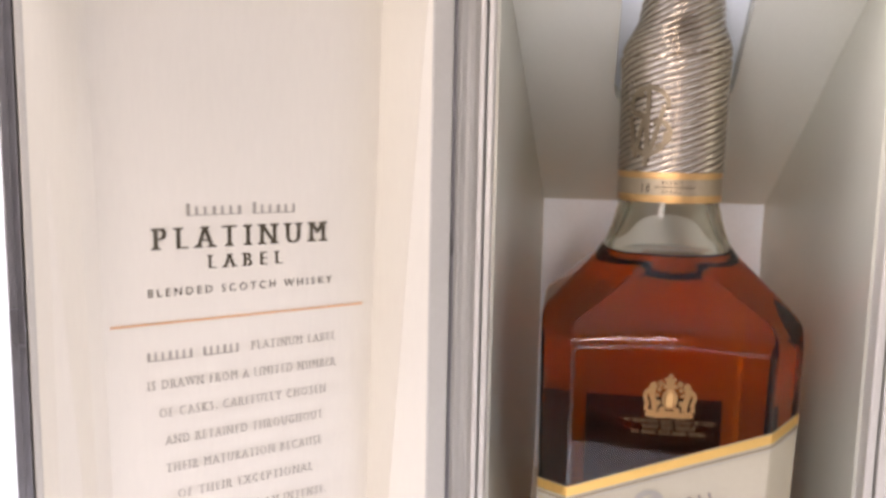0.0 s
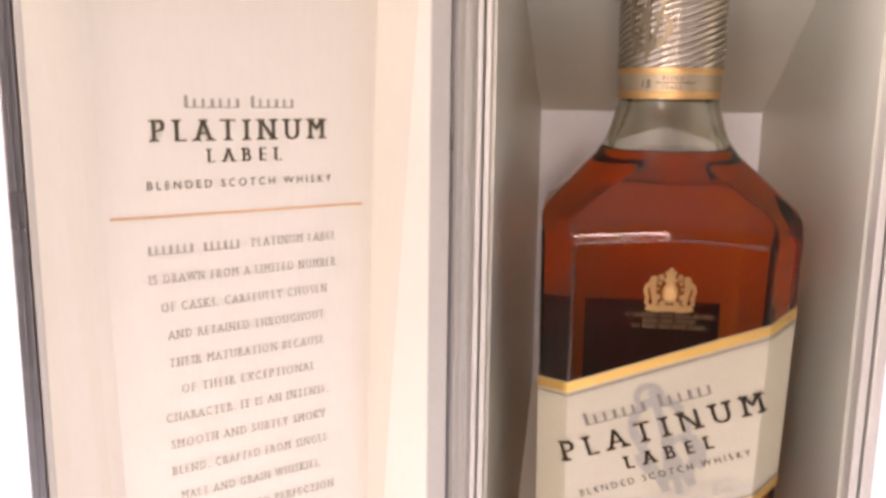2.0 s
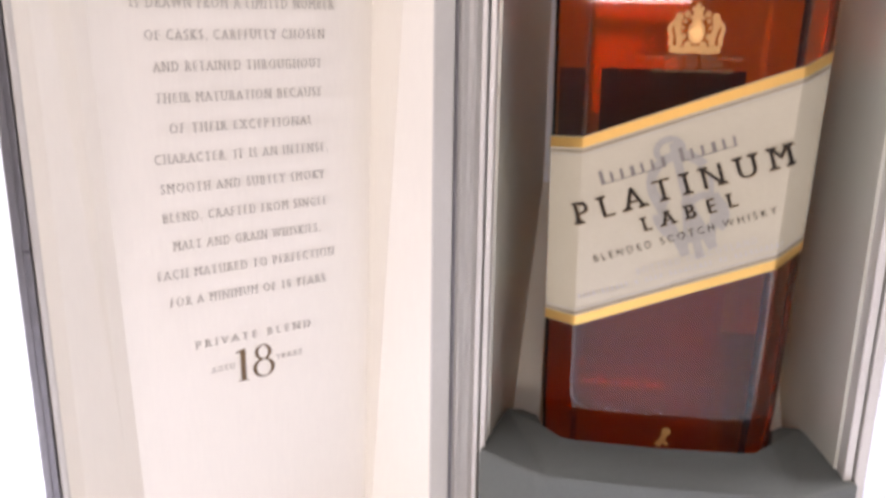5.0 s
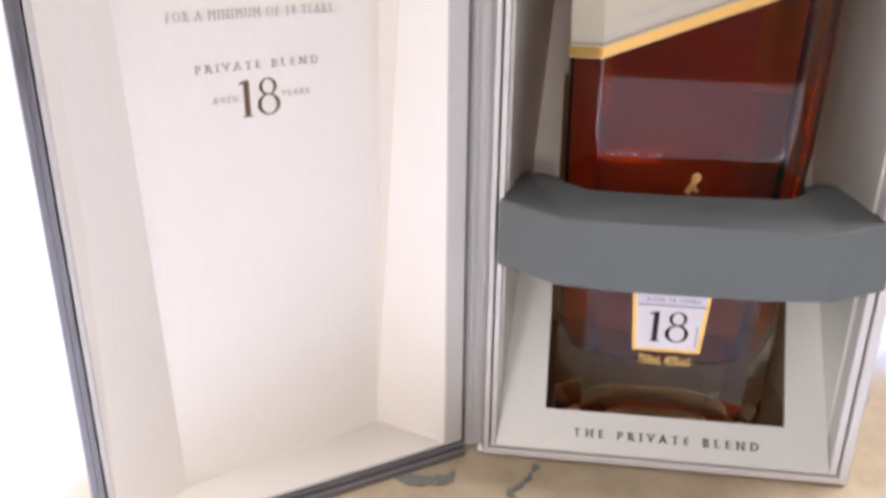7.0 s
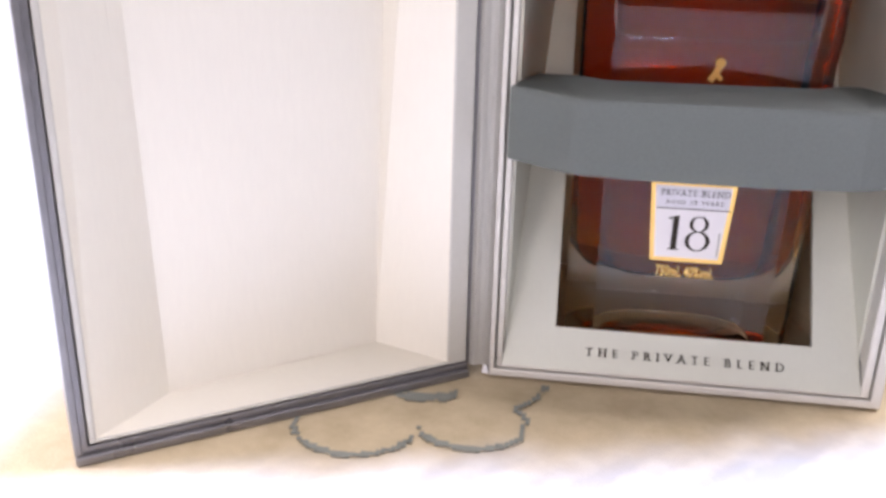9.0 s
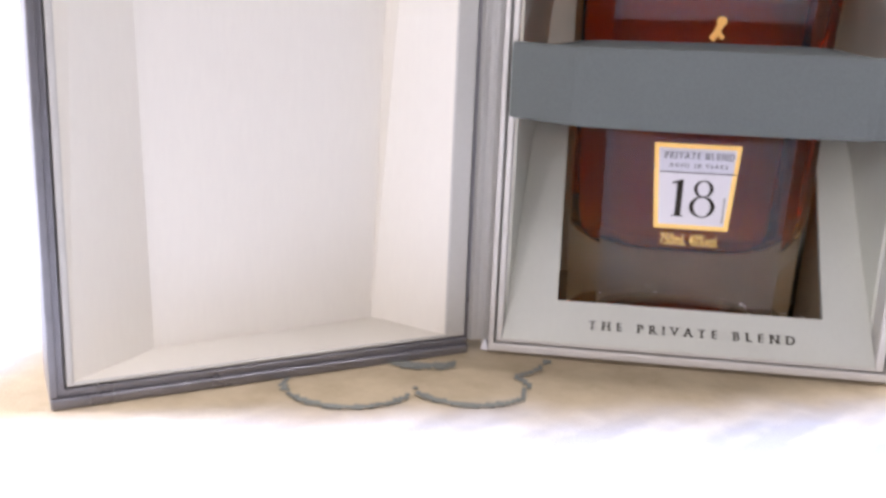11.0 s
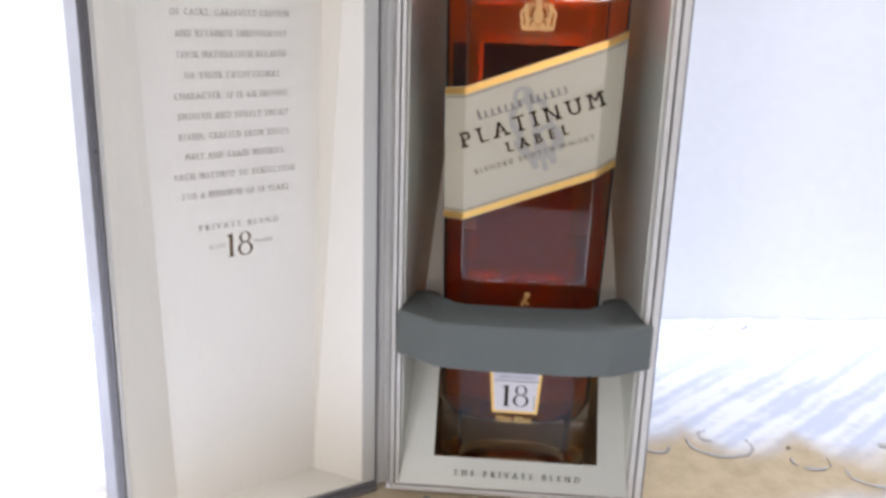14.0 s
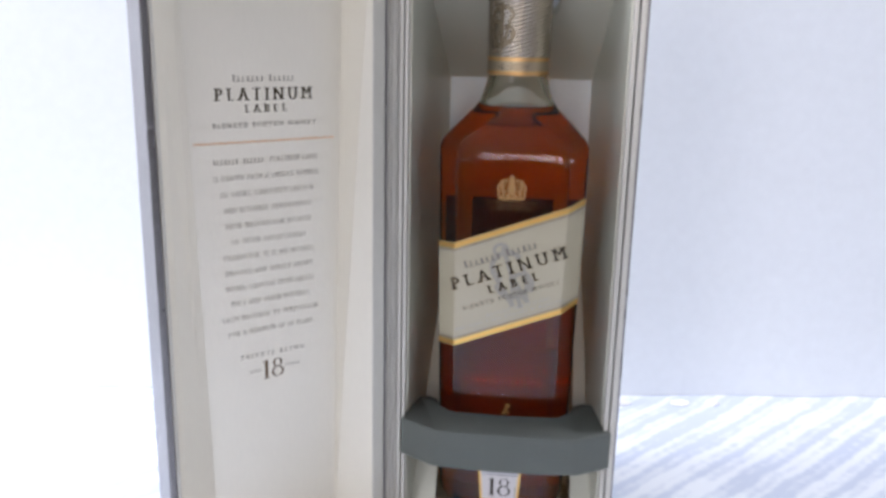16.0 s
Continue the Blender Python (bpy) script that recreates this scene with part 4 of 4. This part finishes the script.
emblem = [lobe(0, 0.052, 0.023, 1.4), stroke([(-0.066, 0.009), (-0.035, 0.004), (0.0, 0.007), (0.035, 0.004), (0.066, 0.009)], 0.010),
          lobe(0, 0.102, 0.013, 1.1), lobe(0, 0.119, 0.007, 1.3), stroke([(-0.020, 0.090), (0.0, 0.087), (0.020, 0.090)], 0.006)]
for m in (-1, 1):
    emblem += [stroke([(m * 0.041, 0.016), (m * 0.043, 0.040), (m * 0.050, 0.062), (m * 0.047, 0.084)], 0.0085), stroke([(m * 0.066, 0.016), (m * 0.063, 0.036), (m * 0.070, 0.058), (m * 0.064, 0.076)], 0.006),
               lobe(m * 0.047, 0.090, 0.011, 1.1), lobe(m * 0.056, 0.075, 0.009, 1.2), lobe(m * 0.027, 0.098, 0.008, 1.2), lobe(m * 0.020, 0.020, 0.010, 0.9),
               stroke([(m * 0.030, 0.060), (m * 0.040, 0.066)], 0.004), lobe(m * 0.031, 0.040, 0.006, 1.5), lobe(m * 0.030, 0.080, 0.006, 1.1), lobe(m * 0.012, 0.112, 0.005)]
relief(emblem, 0.258, 2.030, "emblem", NECK_GOLD, bottle, "raised gold emblem")
for v, wide, words in ((0.004, 0.250, (2, 9, 4, 6, 2, 4)), (-0.013, 0.150, (6, 4, 7)), (-0.030, 0.212, (3, 5, 4, 5, 6))):
    upright_bars(DIM_GOLD, bottle, words, wide, 0.0115, on_front(0.260, 2.006 + v))
relief([lobe(0.012, 0.050, 0.014), stroke([(0.010, 0.04), (0.0, 0.018), (-0.012, 0.0)], 0.009), stroke([(0.004, 0.02), (0.020, 0.004)], 0.006)], 0.270, 0.838,
       "gold_mark", GOLD, bottle, "small gold mark on the glass", 0.004)

# back label pasted on the glass: a dark block above, grey paper below
for z0, z1, mat, text in ((1.50, 1.96, BACK_LABEL, "dark printed back label"), (0.31, 1.499, BACK_PAPER, "grey reverse of the back label")):
    bm = bmesh.new()
    half, n = 0.225, 8
    rows = []
    for k in range(n + 1):
        z = z0 + (z1 - z0) * k / n
        y = CY + half_deep(z) - 0.009
        rows.append([(CX - half, y, z), (CX + half, y, z), (CX + half, y + 0.004, z), (CX - half, y + 0.004, z)])
    loft(bm, rows)
    part("back_label", bm, mat, bottle, text)

# plate with the age
def plate(bm, inset, lift):
    q = ((0.133 + inset, 0.548 - inset), (0.1515 + inset * 0.9, 0.299 + inset), (0.3620 - inset, 0.299 + inset), (0.3770 - inset * 1.1, 0.548 - inset))
    lo = [bm.verts.new(skin(x - CX, z, 0.001)) for x, z in q]
    hi = [bm.verts.new(skin(x - CX, z, lift)) for x, z in q]
    bm.faces.new(hi)
    for k in range(4):
        bm.faces.new((lo[k], lo[(k + 1) % 4], hi[(k + 1) % 4], hi[k]))


bm = bmesh.new()
plate(bm, 0.0, 0.004)
age = part("age_plate", bm, GOLD, bottle, "gold-framed white age plate")
bm = bmesh.new()
plate(bm, 0.013, 0.006)
part("plate_face", bm, LABEL_WHITE, age, "white printed face")
bm = bmesh.new()
bm.faces.new([bm.verts.new(on_front(0.0, 0.0, 0.0068)(x, z)) for x, z in ((0.154, 0.468), (0.3600, 0.468), (0.3630, 0.531), (0.1500, 0.531))])
part("header_band", bm, HEADER, age, "pale lavender printed band")
bars(GREY_PRINT, age, (5, 3, 6), 0.075, 0.006, lambda u, v: on_front(0.346, 0.360, 0.0075)(-v, u))
bm = bmesh.new()
numeral(bm, 0.108, lambda k: on_front(0.255, 0.337, 0.008 + k))
part("lettering", bm, INK, age)
bm = bmesh.new()
write(bm, "PRIVATE BLEND", 0.196, 0.018, on_front(0.260, 0.506, 0.008), spacing=1.25)
write(bm, "AGED 18 YEARS", 0.165, 0.011, on_front(0.260, 0.481, 0.008), spacing=1.4)
ribbon(bm, [(-0.105, 0), (0.0, 0), (0.107, 0)], 0.0016, on_front(0.260, 0.466, 0.008))
part("lettering", bm, INK, age)
bm = bmesh.new()
write(bm, "750mL 40%vol.", 0.168, 0.034, on_front(0.257, 0.250, 0.004), serif=False, spacing=1.05, weight=0.012)
part("lettering", bm, GOLD, bottle, "gold printed contents")

# capsule with slanting ridges
def capsule_radius(z):
    for (za, ra), (zb, rb) in zip(CAPSULE, CAPSULE[1:]):
        if za <= z <= zb:
            k = (z - za) / (zb - za)
            k = k * k * (3 - 2 * k)
            return ra + (rb - ra) * k
    return CAPSULE[-1][1]


CAPSULE = [(2.630, 0.1560), (2.90, 0.1570), (3.02, 0.1590), (3.055, 0.1620), (3.075, 0.1590), (3.19, 0.1220), (3.26, 0.1190), (3.345, 0.1215), (3.375, 0.1130)]


def capsule_at(ang, z, lift=0.0):
    r = capsule_radius(z) + lift
    dx = 0.012 * max(0.0, min(1.0, (z - 3.07) / 0.12))
    return Vector((CX + dx + r * math.sin(ang), CY - r * math.cos(ang), z))


bm = bmesh.new()
NA, NZ = 132, 460
rows = []
for j in range(NZ + 1):
    z = 2.722 + (3.375 - 2.722) * j / NZ
    row = []
    for i in range(NA):
        ang = 2 * math.pi * i / NA
        turn = z / 0.0192 - 16 * i / NA
        ridge = 0.0055 * abs(math.sin(math.pi * turn)) ** 0.7
        crease = -0.004 * math.exp(-((z - 3.068 - 0.006 * math.sin(ang * 3)) / 0.006) ** 2)
        row.append(capsule_at(ang, z, ridge + crease))
    rows.append(row)
loft(bm, rows, caps=(False, True))
capsule = part("capsule", bm, FOIL, bottle, "champagne foil capsule with slanting ridges", smooth=False, normals=False)
# faces low between the ridges are coloured darker to deepen their shade
capsule.data.materials.append(GROOVE_SHADE)
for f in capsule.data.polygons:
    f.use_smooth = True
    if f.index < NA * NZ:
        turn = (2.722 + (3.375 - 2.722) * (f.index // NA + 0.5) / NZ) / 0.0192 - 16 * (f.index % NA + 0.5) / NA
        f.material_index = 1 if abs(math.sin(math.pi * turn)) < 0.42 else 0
bm = bmesh.new()
loft(bm, [[capsule_at(2 * math.pi * i / 96, z, lift) for i in range(96)] for z, lift in ((2.630, -0.006), (2.632, 0.002), (2.648, 0.003), (2.651, 0.001), (2.704, 0.001), (2.707, 0.003), (2.721, 0.002), (2.723, -0.004))], caps=(False, False))
neck_band = part("neck_band", bm, NECK_GOLD, capsule, "gold-edged neck band", smooth=True, normals=False)
bm = bmesh.new()
loft(bm, [[capsule_at(2 * math.pi * i / 96, z, 0.0022) for i in range(96)] for z in (2.654, 2.678, 2.702)], caps=(False, False))
part("band_paper", bm, FOIL_MATT, capsule, "pale champagne band", smooth=True, normals=False)


def on_cap(ang, z0, lift=0.0032):
    return lambda u, v: capsule_at(ang + u / 0.162, z0 + v, lift)


bm = bmesh.new()
write(bm, "BLEND", 0.062, 0.011, on_cap(-0.06, 2.686), spacing=1.6)
write(bm, "YEARS", 0.060, 0.010, on_cap(-0.08, 2.660), spacing=1.6)
write(bm, "18", 0.026, 0.026, on_cap(-0.55, 2.662), serif=False)
ribbon(bm, [(k * 0.012, 0) for k in range(-5, 6)], 0.0012, on_cap(0.0, 2.678))
part("lettering", bm, INK, capsule)
bm = bmesh.new()
emb = on_cap(-0.55, 2.865, 0.0085)
for line in (arc(0.0, 0.055, 0.058, 0.048, -10, 200), arc(0.0, -0.040, 0.054, 0.05, 170, 380), arc(0.032, -0.03, 0.034, 0.036, -100, 120), arc(-0.032, 0.055, 0.028, 0.030, 60, 300)):
    ribbon(bm, line, 0.0065, emb)
for line in ([(-0.062, 0.02), (-0.042, -0.10)], [(-0.042, -0.10), (-0.012, 0.03)], [(-0.012, 0.03), (0.006, -0.10)], [(0.006, -0.10), (0.046, 0.05)], [(0.0, 0.115), (-0.004, -0.125)]):
    n = 6
    ribbon(bm, [(line[0][0] + (line[1][0] - line[0][0]) * k / n, line[0][1] + (line[1][1] - line[0][1]) * k / n) for k in range(n + 1)], 0.0065, emb)
bmesh.ops.solidify(bm, geom=bm.faces[:], thickness=0.003)
part("monogram", bm, FOIL_MATT, capsule, "raised monogram on the foil")

# ---- foam retainer across the bottle ----
FZ0, FZ1 = 0.592, 0.802


def squeezed(a, b, h):
    """The foam is pushed up a little where it presses on the glass."""
    return 0.026 if h == FZ1 and -0.05 < b < 0.08 and -0.12 < a < 0.65 else 0.0


fy = front_y(0.75)
outer = [(-0.272, -0.060), (-0.284, -0.108), (-0.112, -0.203), (-0.085, -0.211), (0.095, -0.220), (0.275, -0.223), (0.470, -0.220), (0.640, -0.209),
         (0.668, -0.201), (0.834, -0.103), (0.822, -0.060)]
x_in = wall_x(0.24)
inner_line = [(x_in[1] - 0.004, 0.24), (0.700, 0.245), (0.645, 0.200), (0.632, 0.060), (0.565, fy + 0.008), (0.520, fy - 0.003), (0.263, fy - 0.005),
              (0.005, fy - 0.003), (-0.040, fy + 0.008), (-0.106, 0.060), (-0.118, 0.190), (-0.170, 0.220), (x_in[0] + 0.004, 0.20)]
bm = bmesh.new()
prism(bm, outer + inner_line, lambda a, b, h: Vector((a, b, h + squeezed(a, b, h) + (0.012 * math.exp(-((a + 0.28) / 0.1) ** 2) - 0.004 * noise.noise((a * 6, b * 6, 1.0))))), FZ0, FZ1, 0.011)
foam = part("foam_retainer", bm, FOAM, None, smooth=False)
tagged(foam, "grey foam block wedged across the bottle", "foam retainer")
